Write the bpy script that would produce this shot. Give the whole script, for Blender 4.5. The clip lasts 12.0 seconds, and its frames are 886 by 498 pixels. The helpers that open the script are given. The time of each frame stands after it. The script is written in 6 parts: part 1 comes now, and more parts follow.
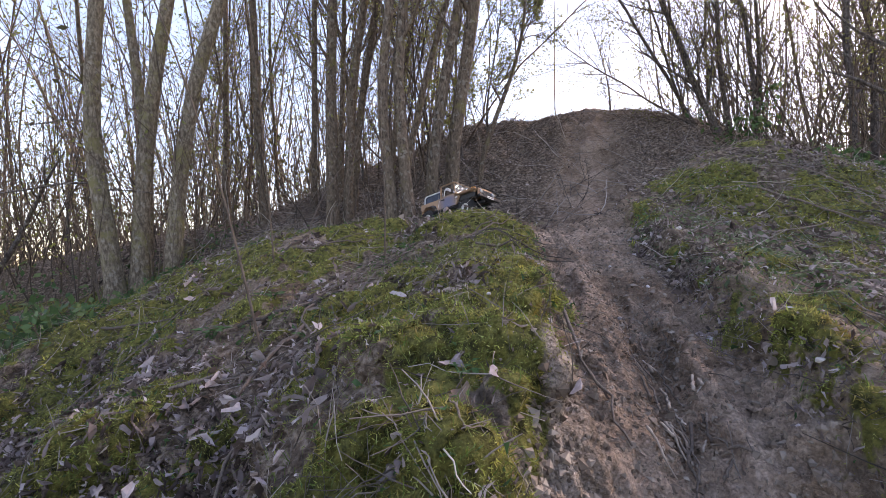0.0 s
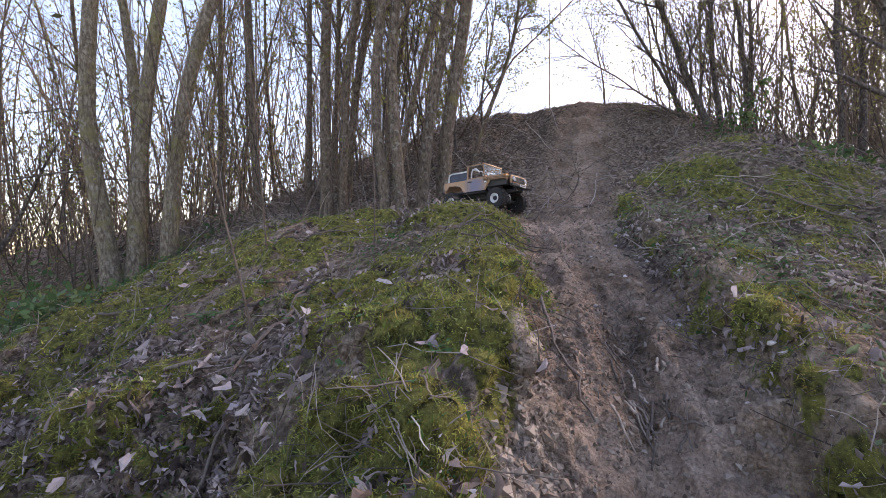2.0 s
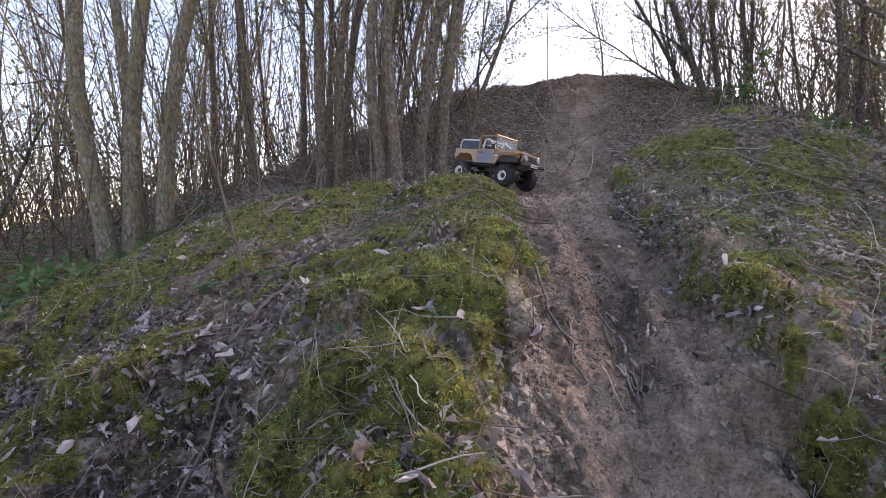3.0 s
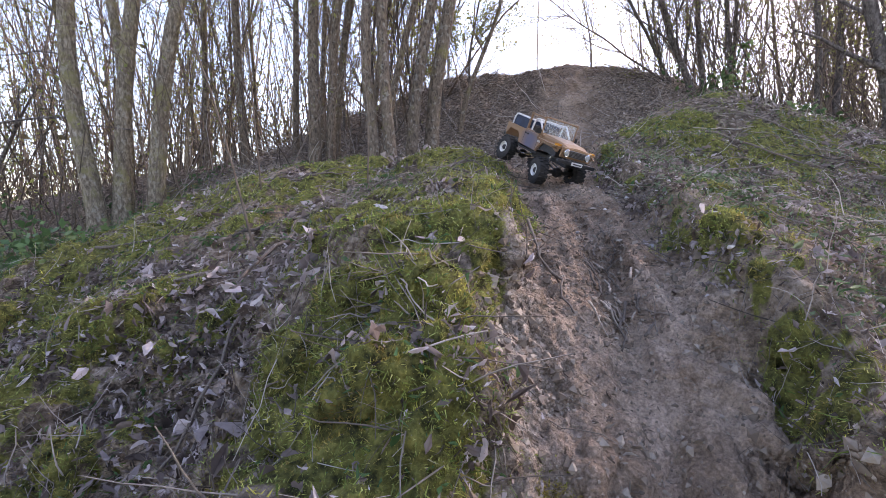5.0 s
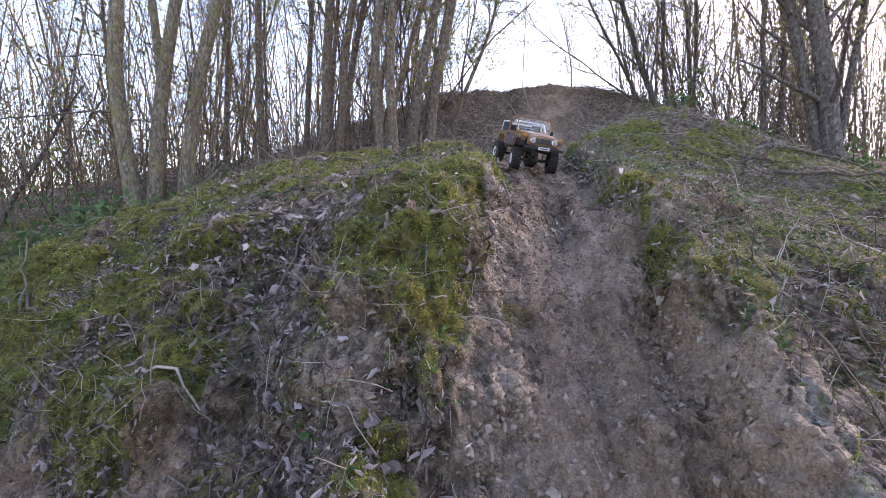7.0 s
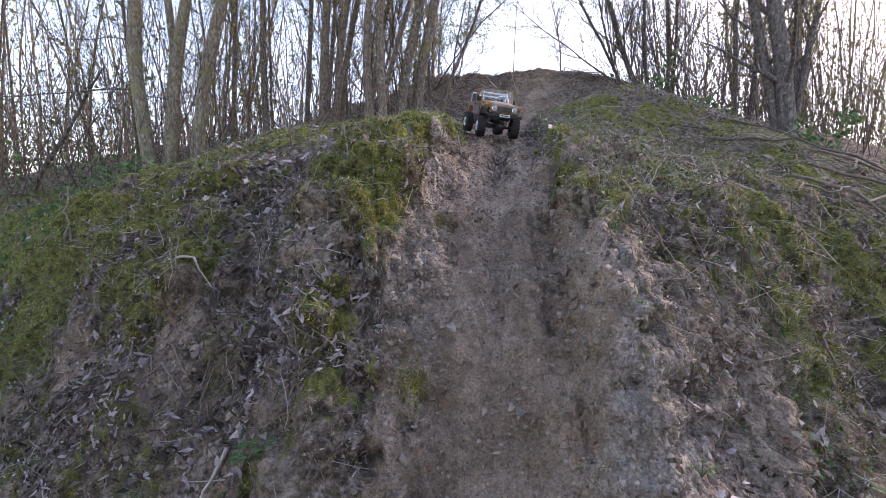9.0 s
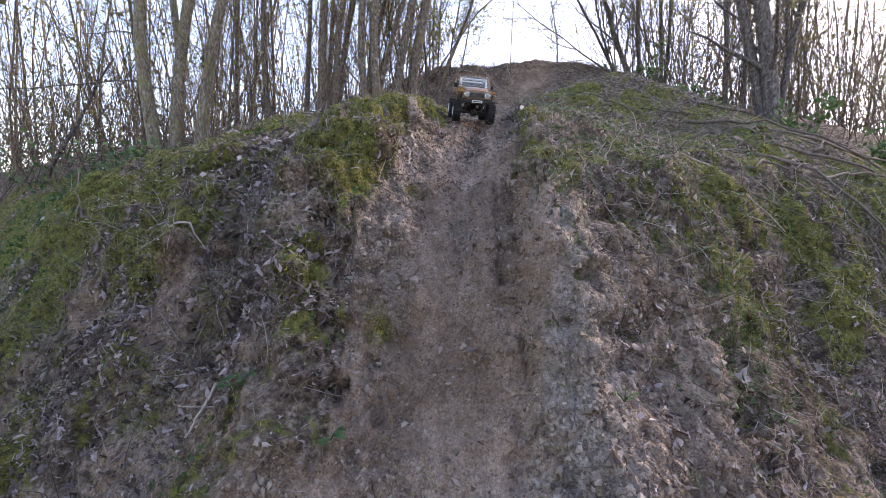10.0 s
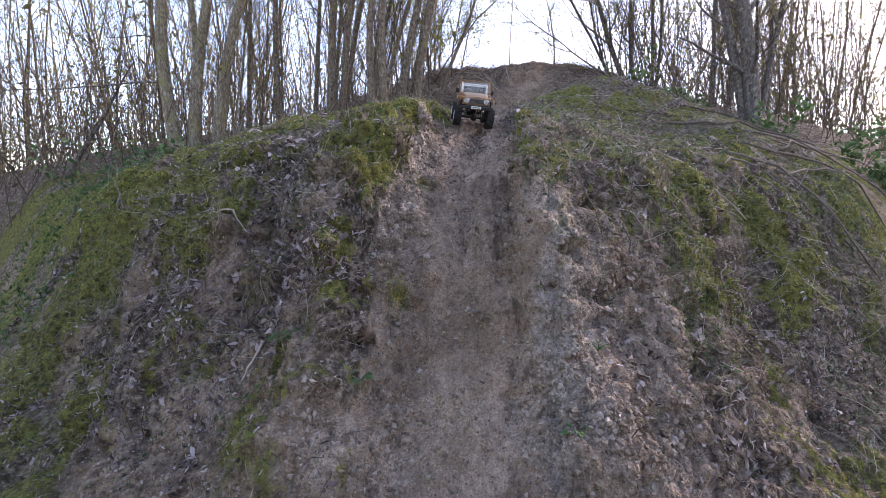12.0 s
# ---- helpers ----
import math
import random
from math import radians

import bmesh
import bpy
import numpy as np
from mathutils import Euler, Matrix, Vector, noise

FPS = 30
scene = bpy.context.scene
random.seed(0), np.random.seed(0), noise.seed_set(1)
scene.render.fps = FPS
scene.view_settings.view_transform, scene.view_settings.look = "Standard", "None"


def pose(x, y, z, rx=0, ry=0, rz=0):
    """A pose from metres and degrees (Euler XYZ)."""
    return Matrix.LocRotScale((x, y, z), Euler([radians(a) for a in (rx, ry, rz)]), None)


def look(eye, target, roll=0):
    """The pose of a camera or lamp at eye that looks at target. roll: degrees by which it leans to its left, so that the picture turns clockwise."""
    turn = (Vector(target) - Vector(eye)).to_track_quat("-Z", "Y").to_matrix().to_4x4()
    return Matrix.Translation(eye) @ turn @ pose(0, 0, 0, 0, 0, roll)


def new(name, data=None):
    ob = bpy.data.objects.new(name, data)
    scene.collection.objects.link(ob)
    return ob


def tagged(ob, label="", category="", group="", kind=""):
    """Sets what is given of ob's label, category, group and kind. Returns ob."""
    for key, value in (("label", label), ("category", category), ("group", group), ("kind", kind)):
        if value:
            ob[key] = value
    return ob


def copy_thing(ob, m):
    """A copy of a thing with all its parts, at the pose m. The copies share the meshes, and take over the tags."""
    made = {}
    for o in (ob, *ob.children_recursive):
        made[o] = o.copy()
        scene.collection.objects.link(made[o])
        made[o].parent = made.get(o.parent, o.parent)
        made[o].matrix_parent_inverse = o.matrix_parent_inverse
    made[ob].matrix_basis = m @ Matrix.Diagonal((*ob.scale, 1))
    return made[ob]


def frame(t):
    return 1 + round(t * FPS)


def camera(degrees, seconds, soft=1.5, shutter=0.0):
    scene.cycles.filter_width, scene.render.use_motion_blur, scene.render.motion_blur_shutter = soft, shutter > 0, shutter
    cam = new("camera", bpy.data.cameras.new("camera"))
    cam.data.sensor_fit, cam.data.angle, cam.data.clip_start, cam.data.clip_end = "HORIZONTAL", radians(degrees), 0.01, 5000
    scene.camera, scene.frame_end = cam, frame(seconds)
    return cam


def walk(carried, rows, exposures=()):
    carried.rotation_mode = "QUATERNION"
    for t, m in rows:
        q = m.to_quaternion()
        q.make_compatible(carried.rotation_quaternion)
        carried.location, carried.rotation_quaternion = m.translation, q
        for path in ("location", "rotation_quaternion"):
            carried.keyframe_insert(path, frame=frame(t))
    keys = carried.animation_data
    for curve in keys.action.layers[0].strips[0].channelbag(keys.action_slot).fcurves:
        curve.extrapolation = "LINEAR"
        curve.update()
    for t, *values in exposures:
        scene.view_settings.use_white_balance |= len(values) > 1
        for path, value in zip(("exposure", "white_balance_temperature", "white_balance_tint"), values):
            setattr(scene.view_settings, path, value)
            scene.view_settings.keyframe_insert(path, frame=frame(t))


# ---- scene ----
cam = camera(88.2, 12.0, soft=0.55)
EXPOSURE = [(0, 2.0, 8250, 29), (3, 2.03, 8150, 29), (5, 2.42, 7950, 28.5), (6.5, 2.45, 7850, 28), (8.5, 2.3, 7850, 27.5), (12, 2.32, 7800, 27.5)]
PATH = [
    (0, (0.105, 0.101, 1.38), (-0.05, 2.095, 1.388), -2.5),
    (0.5, (0.124, 0.076, 1.386), (-0.031, 2.07, 1.392), -2.4),
    (1, (0.135, 0.063, 1.383), (-0.016, 2.057, 1.381), -2.2),
    (1.5, (0.143, 0.059, 1.376), (-0.006, 2.054, 1.362), -2.1),
    (2, (0.144, 0.052, 1.372), (0.0, 2.047, 1.344), -2.1),
    (2.5, (0.143, 0.047, 1.364), (0.006, 2.041, 1.289), -2.0),
    (3, (0.144, 0.038, 1.358), (0.012, 2.029, 1.223), -2.2),
    (5, (0.117, -0.037, 1.246), (0.043, 1.956, 1.091), -1.3),
    (5.5, (0.078, -0.134, 1.147), (0.042, 1.861, 1.002), -0.7),
    (6, (0.046, -0.288, 1.093), (0.03, 1.708, 0.959), -0.2),
    (6.5, (0.048, -0.417, 1.069), (0.037, 1.582, 0.991), 0.0),
    (8.5, (0.316, -0.829, 0.875), (0.25, 1.168, 0.779), 0.4),
    (9, (0.295, -0.915, 0.833), (0.241, 1.081, 0.716), 0.5),
    (9.5, (0.344, -0.988, 0.826), (0.28, 1.007, 0.699), 0.6),
    (10, (0.431, -1.068, 0.738), (0.344, 0.925, 0.603), 0.4),
    (10.5, (0.46, -1.109, 0.746), (0.36, 0.885, 0.617), 0.5),
    (11, (0.427, -1.18, 0.722), (0.333, 0.814, 0.599), 0.5),
    (11.5, (0.418, -1.298, 0.684), (0.329, 0.696, 0.551), 0.5),
    (12, (0.413, -1.348, 0.696), (0.33, 0.645, 0.553), 0.5),
]
walk(cam, [(t, look(eye, target, roll)) for t, eye, target, roll in PATH], EXPOSURE)


# ---------------------------------------------------------------- light
SUN_AZ = radians(55.0)      # clockwise from +y: low behind the wood
SUN_EL = radians(30.0)
world = bpy.data.worlds.new("evening_sky")
scene.world = world
world.use_nodes = True
wn = world.node_tree.nodes
wl = world.node_tree.links
wn.clear()
w_out = wn.new("ShaderNodeOutputWorld")
w_bg = wn.new("ShaderNodeBackground")
w_sky = wn.new("ShaderNodeTexSky")
w_sky.sky_type = "NISHITA"
w_sky.sun_disc = False
w_sky.sun_elevation = SUN_EL
w_sky.sun_rotation = SUN_AZ
w_sky.air_density, w_sky.dust_density, w_sky.ozone_density = 1.0, 0.6, 2.2
w_bg.inputs["Strength"].default_value = 0.15
wl.new(w_sky.outputs[0], w_bg.inputs[0])
wl.new(w_bg.outputs[0], w_out.inputs[0])

sun_dir = Vector((math.sin(SUN_AZ) * math.cos(SUN_EL), math.cos(SUN_AZ) * math.cos(SUN_EL), math.sin(SUN_EL)))
sun = new("sun", bpy.data.lights.new("sun", "SUN"))
sun.data.energy, sun.data.angle, sun.data.color = 1.5, radians(18), (1.0, 0.94, 0.88)
sun.matrix_world = look(sun_dir * 50, (0, 0, 0))


# ---------------------------------------------------------------- node helpers
def material(name, roughness=0.9, metallic=0.0, specular=0.3):
    m = bpy.data.materials.new(name)
    m.use_nodes = True
    b = m.node_tree.nodes["Principled BSDF"]
    b.inputs["Roughness"].default_value = roughness
    b.inputs["Metallic"].default_value = metallic
    b.inputs["Specular IOR Level"].default_value = specular
    return m, m.node_tree.nodes, m.node_tree.links, b


def noise_tex(n, l, scale, detail=4.0, rough=0.6, stretch=None, source="Object"):
    tc = n.new("ShaderNodeTexCoord")
    t = n.new("ShaderNodeTexNoise")
    t.inputs["Scale"].default_value = scale
    t.inputs["Detail"].default_value = detail
    t.inputs["Roughness"].default_value = rough
    if stretch:
        mp = n.new("ShaderNodeMapping")
        mp.inputs["Scale"].default_value = stretch
        l.new(tc.outputs[source], mp.inputs[0])
        l.new(mp.outputs[0], t.inputs[0])
    else:
        l.new(tc.outputs[source], t.inputs[0])
    return t.outputs["Fac"]


def ramp(n, l, fac, stops):
    r = n.new("ShaderNodeValToRGB")
    while len(r.color_ramp.elements) < len(stops):
        r.color_ramp.elements.new(0.5)
    for e, (p, c) in zip(r.color_ramp.elements, stops):
        e.position, e.color = p, (*c, 1)
    l.new(fac, r.inputs[0])
    return r.outputs[0]


def blend(n, l, fac, a, b, mode="MIX"):
    m = n.new("ShaderNodeMix")
    m.data_type, m.blend_type = "RGBA", mode
    for i, v in ((0, fac), (6, a), (7, b)):
        if hasattr(v, "is_linked"):
            l.new(v, m.inputs[i])
        else:
            m.inputs[i].default_value = v if i == 0 else (*v, 1)
    return m.outputs[2]


def calc(n, l, op, a, b, clamp=False):
    m = n.new("ShaderNodeMath")
    m.operation, m.use_clamp = op, clamp
    for i, v in enumerate((a, b)):
        if hasattr(v, "is_linked"):
            l.new(v, m.inputs[i])
        else:
            m.inputs[i].default_value = v
    return m.outputs[0]


def bump(n, l, b, height, strength, distance):
    u = n.new("ShaderNodeBump")
    u.inputs["Strength"].default_value, u.inputs["Distance"].default_value = strength, distance
    l.new(height, u.inputs["Height"])
    l.new(u.outputs[0], b.inputs["Normal"])


# ---------------------------------------------------------------- materials
def ground_material():
    m, n, l, b = material("soil_and_moss", 0.95, 0.0, 0.2)
    big = noise_tex(n, l, 3.0, 6, 0.62)
    fine = noise_tex(n, l, 38.0, 8, 0.7)
    grit = noise_tex(n, l, 210.0, 3, 0.7)
    soil = ramp(n, l, big, [(0.36, (0.185, 0.13, 0.093)), (0.5, (0.275, 0.203, 0.151)), (0.64, (0.37, 0.292, 0.228))])
    clay = ramp(n, l, big, [(0.36, (0.2, 0.178, 0.16)), (0.5, (0.275, 0.25, 0.229)), (0.64, (0.37, 0.343, 0.315))])
    at = n.new("ShaderNodeAttribute")
    at.attribute_name = "cover"
    soil = blend(n, l, at.outputs["Alpha"], soil, clay)
    soil = blend(n, l, 0.5, soil, ramp(n, l, fine, [(0.36, (0.12, 0.115, 0.11)), (0.5, (0.5, 0.49, 0.48)), (0.65, (0.88, 0.87, 0.86))]), "OVERLAY")
    litter = ramp(n, l, fine, [(0.38, (0.03, 0.021, 0.014)), (0.5, (0.135, 0.1, 0.075)), (0.62, (0.32, 0.255, 0.205))])
    moss = ramp(n, l, fine, [(0.38, (0.035, 0.035, 0.012)), (0.5, (0.12, 0.118, 0.032)), (0.64, (0.22, 0.205, 0.055))])
    # clods parted by cracks, and crumbs
    tc = n.new("ShaderNodeTexCoord")
    warp = n.new("ShaderNodeTexNoise")
    warp.inputs["Scale"].default_value = 22.0
    l.new(tc.outputs["Object"], warp.inputs[0])
    bent = n.new("ShaderNodeVectorMath")
    bent.operation = "MULTIPLY_ADD"
    l.new(warp.outputs["Color"], bent.inputs[0])
    bent.inputs[1].default_value = (0.012, 0.012, 0.012)
    l.new(tc.outputs["Object"], bent.inputs[2])

    def cells(scale, feature):
        v = n.new("ShaderNodeTexVoronoi")
        v.feature = feature
        v.inputs["Scale"].default_value = scale
        l.new(bent.outputs[0], v.inputs["Vector"])
        return v.outputs["Distance"]
    crack = cells(34.0, "DISTANCE_TO_EDGE")
    crumbs = cells(130.0, "F1")
    split = calc(n, l, "MINIMUM", calc(n, l, "MULTIPLY", crack, 6.0), 1.0)
    sp = n.new("ShaderNodeSeparateColor")
    l.new(at.outputs["Color"], sp.inputs[0])
    wob = calc(n, l, "SUBTRACT", fine, 0.5)

    def mask(ch, k):
        a = calc(n, l, "ADD", calc(n, l, "SUBTRACT", sp.outputs[ch], 0.5), wob)
        return calc(n, l, "ADD", calc(n, l, "MULTIPLY", a, k), 0.5, True)
    track = ramp(n, l, fine, [(0.37, (0.72, 0.7, 0.68)), (0.5, (1, 1, 1)), (0.64, (1.2, 1.19, 1.18))])
    trodden = ramp(n, l, big, [(0.37, (0.27, 0.196, 0.147)), (0.63, (0.4, 0.302, 0.235))])
    wet = blend(n, l, mask("Blue", 2.0), soil, blend(n, l, at.outputs["Alpha"], trodden, soil))
    wet = blend(n, l, 0.9, wet, track, "MULTIPLY")
    wet = blend(n, l, 0.2, wet, ramp(n, l, split, [(0.0, (0.5, 0.48, 0.46)), (0.35, (1, 1, 1))]), "MULTIPLY")
    wet = blend(n, l, 0.4, wet, ramp(n, l, crumbs, [(0.2, (1.2, 1.2, 1.2)), (0.75, (0.55, 0.54, 0.53))]), "MULTIPLY")
    wet = blend(n, l, 0.8, wet, ramp(n, l, grit, [(0.36, (0.68, 0.66, 0.64)), (0.5, (1, 1, 1)), (0.64, (1.3, 1.28, 1.26))]), "MULTIPLY")
    streak = noise_tex(n, l, 16.0, 4, 0.6, (1.0, 0.14, 0.2))
    wet = blend(n, l, 0.45, wet, ramp(n, l, streak, [(0.36, (0.68, 0.65, 0.62)), (0.5, (1, 1, 1)), (0.64, (1.25, 1.25, 1.26))]), "MULTIPLY")
    damp = ramp(n, l, noise_tex(n, l, 5.0, 4, 0.6), [(0.42, (0.78, 0.74, 0.7)), (0.58, (1.1, 1.1, 1.1))])
    wet = blend(n, l, 0.8, wet, damp, "MULTIPLY")
    col = blend(n, l, mask("Green", 3.0), wet, litter)
    col = blend(n, l, mask("Red", 4.0), col, moss)
    l.new(col, b.inputs["Base Color"])
    relief = calc(n, l, "ADD", fine, calc(n, l, "MULTIPLY", grit, 0.3))
    relief = calc(n, l, "ADD", relief, calc(n, l, "MULTIPLY", split, 0.22))
    relief = calc(n, l, "SUBTRACT", relief, calc(n, l, "MULTIPLY", crumbs, 0.25))
    bump(n, l, b, relief, 1.0, 0.02)
    return m


def simple(name, stops, scale, rough=0.85, bumps=0.4, dist=0.002, metallic=0.0, spec=0.3, stretch=None, per=None):
    m, n, l, b = material(name, rough, metallic, spec)
    f = noise_tex(n, l, scale, 6, 0.65, stretch)
    col = ramp(n, l, f, stops)
    if per:
        if per == "island":
            g = n.new("ShaderNodeNewGeometry").outputs["Random Per Island"]
        else:
            g = n.new("ShaderNodeObjectInfo").outputs["Random"]
        mult = ramp(n, l, g, [(0.0, (0.45, 0.45, 0.45)), (0.5, (0.9, 0.88, 0.86)), (1.0, (1.35, 1.3, 1.28))])
        col = blend(n, l, 1.0, col, mult, "MULTIPLY")
    l.new(col, b.inputs["Base Color"])
    if bumps:
        bump(n, l, b, f, bumps, dist)
    return m


def island_colours(name, stops, rough=0.8, through_light=0.0, spec=0.25, patches=None):
    """A material whose pieces each take their own colour from the ramp."""
    m, n, l, b = material(name, rough, 0.0, spec)
    g = n.new("ShaderNodeNewGeometry").outputs["Random Per Island"]
    f = noise_tex(n, l, 90.0, 3, 0.6)
    col = blend(n, l, 0.5, ramp(n, l, g, stops), ramp(n, l, f, [(0.3, (0.35, 0.35, 0.35)), (0.7, (0.65, 0.65, 0.65))]), "OVERLAY")
    if patches:
        p = noise_tex(n, l, 11.0, 4, 0.65)
        col = blend(n, l, 1.0, col, ramp(n, l, p, patches), "MULTIPLY")
    l.new(col, b.inputs["Base Color"])
    if through_light:
        t = n.new("ShaderNodeBsdfTranslucent")
        l.new(col, t.inputs[0])
        mx = n.new("ShaderNodeMixShader")
        mx.inputs[0].default_value = through_light
        l.new(b.outputs[0], mx.inputs[1])
        l.new(t.outputs[0], mx.inputs[2])
        l.new(mx.outputs[0], n["Material Output"].inputs[0])
    return m


def bark_material(name, dark, mid, light, lichen, lichen_amount):
    m, n, l, b = material(name, 0.92, 0.0, 0.2)
    ridges = noise_tex(n, l, 60.0, 8, 0.75, (1, 1, 0.4))
    blot = noise_tex(n, l, 7.0, 5, 0.7)
    spots = noise_tex(n, l, 30.0, 3, 0.6)
    col = ramp(n, l, ridges, [(0.38, dark), (0.5, mid), (0.63, light)])
    fac = ramp(n, l, blot, [(0.62 - lichen_amount * 0.25, (0, 0, 0)), (0.74 - lichen_amount * 0.2, (1, 1, 1))])
    col = blend(n, l, fac, col, lichen)
    pale = ramp(n, l, spots, [(0.58, (0, 0, 0)), (0.62, (1, 1, 1))])
    col = blend(n, l, calc(n, l, "MULTIPLY", pale, 0.3), col, (0.34, 0.33, 0.29))
    l.new(col, b.inputs["Base Color"])
    bump(n, l, b, calc(n, l, "ADD", ridges, spots), 0.8, 0.006)
    return m


MAT = {
    "ground": ground_material(),
    "bark_olive": bark_material("olive_grey_bark", (0.075, 0.06, 0.045), (0.15, 0.122, 0.09), (0.28, 0.238, 0.185), (0.175, 0.155, 0.075), 0.5),
    "bark_brown": bark_material("brown_grey_bark", (0.05, 0.038, 0.029), (0.118, 0.09, 0.067), (0.19, 0.148, 0.112), (0.14, 0.122, 0.05), 0.25),
    "bark_dark": bark_material("dark_bark", (0.04, 0.034, 0.031), (0.095, 0.08, 0.072), (0.16, 0.138, 0.125), (0.11, 0.115, 0.065), 0.1),
    "twig": simple("twig_bark", [(0.3, (0.06, 0.046, 0.036)), (0.7, (0.16, 0.125, 0.098))], 30, 0.9, 0.0, per="island"),
    "bud": island_colours("young_leaf", [(0.0, (0.13, 0.15, 0.045)), (0.5, (0.22, 0.23, 0.075)), (1.0, (0.19, 0.16, 0.085))], 0.6, 0.6),
    "evergreen": island_colours("dark_green_leaf", [(0.0, (0.035, 0.075, 0.03)), (0.6, (0.07, 0.135, 0.05)), (1.0, (0.13, 0.18, 0.07))], 0.5, 0.25),
    "weed": island_colours("weed_leaf", [(0.0, (0.035, 0.085, 0.03)), (0.6, (0.06, 0.13, 0.045)), (1.0, (0.1, 0.17, 0.06))], 0.55, 0.25),
    "mound_weed": island_colours("grey_green_leaf", [(0.0, (0.07, 0.1, 0.055)), (0.6, (0.13, 0.18, 0.095)), (1.0, (0.23, 0.27, 0.17))], 0.6, 0.25),
    "moss": island_colours("moss_blade", [(0.0, (0.14, 0.136, 0.036)), (0.35, (0.27, 0.258, 0.062)), (0.75, (0.4, 0.372, 0.095)), (1.0, (0.5, 0.435, 0.155))], 0.85, 0.3, 0.1,
                           [(0.3, (0.5, 0.36, 0.4)), (0.42, (0.9, 0.8, 0.9)), (0.55, (0.8, 1.05, 1.15)), (0.7, (1.5, 1.4, 1.15))]),
    "grass": island_colours("grass_blade", [(0.0, (0.07, 0.12, 0.025)), (0.6, (0.16, 0.22, 0.05)), (0.9, (0.2, 0.2, 0.08)), (1.0, (0.3, 0.27, 0.16))], 0.7, 0.3),
    "dead_leaf": island_colours("withered_leaf", [(0.0, (0.05, 0.036, 0.03)), (0.35, (0.15, 0.114, 0.102)), (0.7, (0.29, 0.235, 0.222)), (0.9, (0.43, 0.365, 0.355)), (1.0, (0.55, 0.485, 0.475))], 0.75, 0.15),
    "pale_leaf": simple("pale_withered_leaf", [(0.3, (0.16, 0.127, 0.117)), (0.7, (0.37, 0.308, 0.295))], 60, 0.7, 0.5, 0.001, per="object"),
    "brown_leaf": simple("brown_withered_leaf", [(0.3, (0.13, 0.085, 0.06)), (0.7, (0.29, 0.2, 0.145))], 60, 0.7, 0.5, 0.001, per="object"),
    "stick": simple("weathered_wood", [(0.3, (0.07, 0.055, 0.045)), (0.7, (0.2, 0.165, 0.14))], 40, 0.9, 0.6, 0.002, per="object", stretch=(6, 6, 1)),
    "pale_stick": simple("peeled_wood", [(0.3, (0.19, 0.155, 0.125)), (0.7, (0.38, 0.33, 0.28))], 50, 0.8, 0.4, 0.001, per="object"),
    "litter": island_colours("twig_litter", [(0.0, (0.05, 0.041, 0.034)), (0.5, (0.155, 0.13, 0.113)), (0.85, (0.29, 0.253, 0.228)), (1.0, (0.43, 0.385, 0.35))], 0.9),
    "crumb": island_colours("soil_crumb", [(0.0, (0.11, 0.082, 0.062)), (0.6, (0.21, 0.165, 0.13)), (1.0, (0.32, 0.268, 0.22))], 0.95),
    "thicket": island_colours("thicket_leaf", [(0.0, (0.05, 0.05, 0.025)), (0.5, (0.1, 0.095, 0.045)), (1.0, (0.17, 0.135, 0.085))], 0.8, 0.2),
    "stone": simple("pale_stone", [(0.3, (0.3, 0.28, 0.27)), (0.7, (0.56, 0.54, 0.53))], 45, 0.8, 0.6, 0.003, per="object"),
}


# ---------------------------------------------------------------- geometry helpers
def from_arrays(name, verts, faces, mat, parent=None, smooth=True):
    """One mesh object from vertex and face arrays (all faces with the same corner count, or a list of such arrays)."""
    groups = [np.asarray(f, dtype=np.int32) for f in (faces if isinstance(faces, list) else [faces]) if len(f)]
    me = bpy.data.meshes.new(name)
    verts = np.asarray(verts, dtype=np.float32)
    me.vertices.add(len(verts))
    me.vertices.foreach_set("co", verts.ravel())
    loops = np.concatenate([g.ravel() for g in groups])
    totals = np.concatenate([np.full(len(g), g.shape[1], dtype=np.int32) for g in groups])
    me.loops.add(len(loops))
    me.loops.foreach_set("vertex_index", loops)
    me.polygons.add(len(totals))
    me.polygons.foreach_set("loop_start", np.concatenate([[0], np.cumsum(totals)[:-1]]).astype(np.int32))
    me.polygons.foreach_set("use_smooth", np.full(len(totals), smooth))
    me.update(calc_edges=True)
    me.materials.append(mat)
    ob = new(name, me)
    ob.parent = parent
    return ob


def part(name, bm, mat, parent=None, label="", smooth=False):
    me = bpy.data.meshes.new(name)
    bm.normal_update()
    bm.to_mesh(me)
    bm.free()
    me.materials.append(mat)
    if smooth:
        me.polygons.foreach_set("use_smooth", np.full(len(me.polygons), True))
    ob = new(name, me)
    ob.parent = parent
    return tagged(ob, label)


def curve_through(*knots):
    """A smooth function of one number through (x, y) knots, level beyond the ends."""
    kx, ky = np.array(knots, dtype=float).T
    sl = np.gradient(ky, kx)
    sl[0] = sl[-1] = 0.0

    def f(x):
        x = np.clip(np.asarray(x, dtype=float), kx[0], kx[-1])
        i = np.clip(np.searchsorted(kx, x, side="right") - 1, 0, len(kx) - 2)
        h = kx[i + 1] - kx[i]
        t = (x - kx[i]) / h
        return ((1 + 2 * t) * (1 - t) ** 2 * ky[i] + t * (1 - t) ** 2 * h * sl[i]
                + t * t * (3 - 2 * t) * ky[i + 1] + t * t * (t - 1) * h * sl[i + 1])
    return f


LATTICE = np.random.RandomState(7).rand(256, 256)


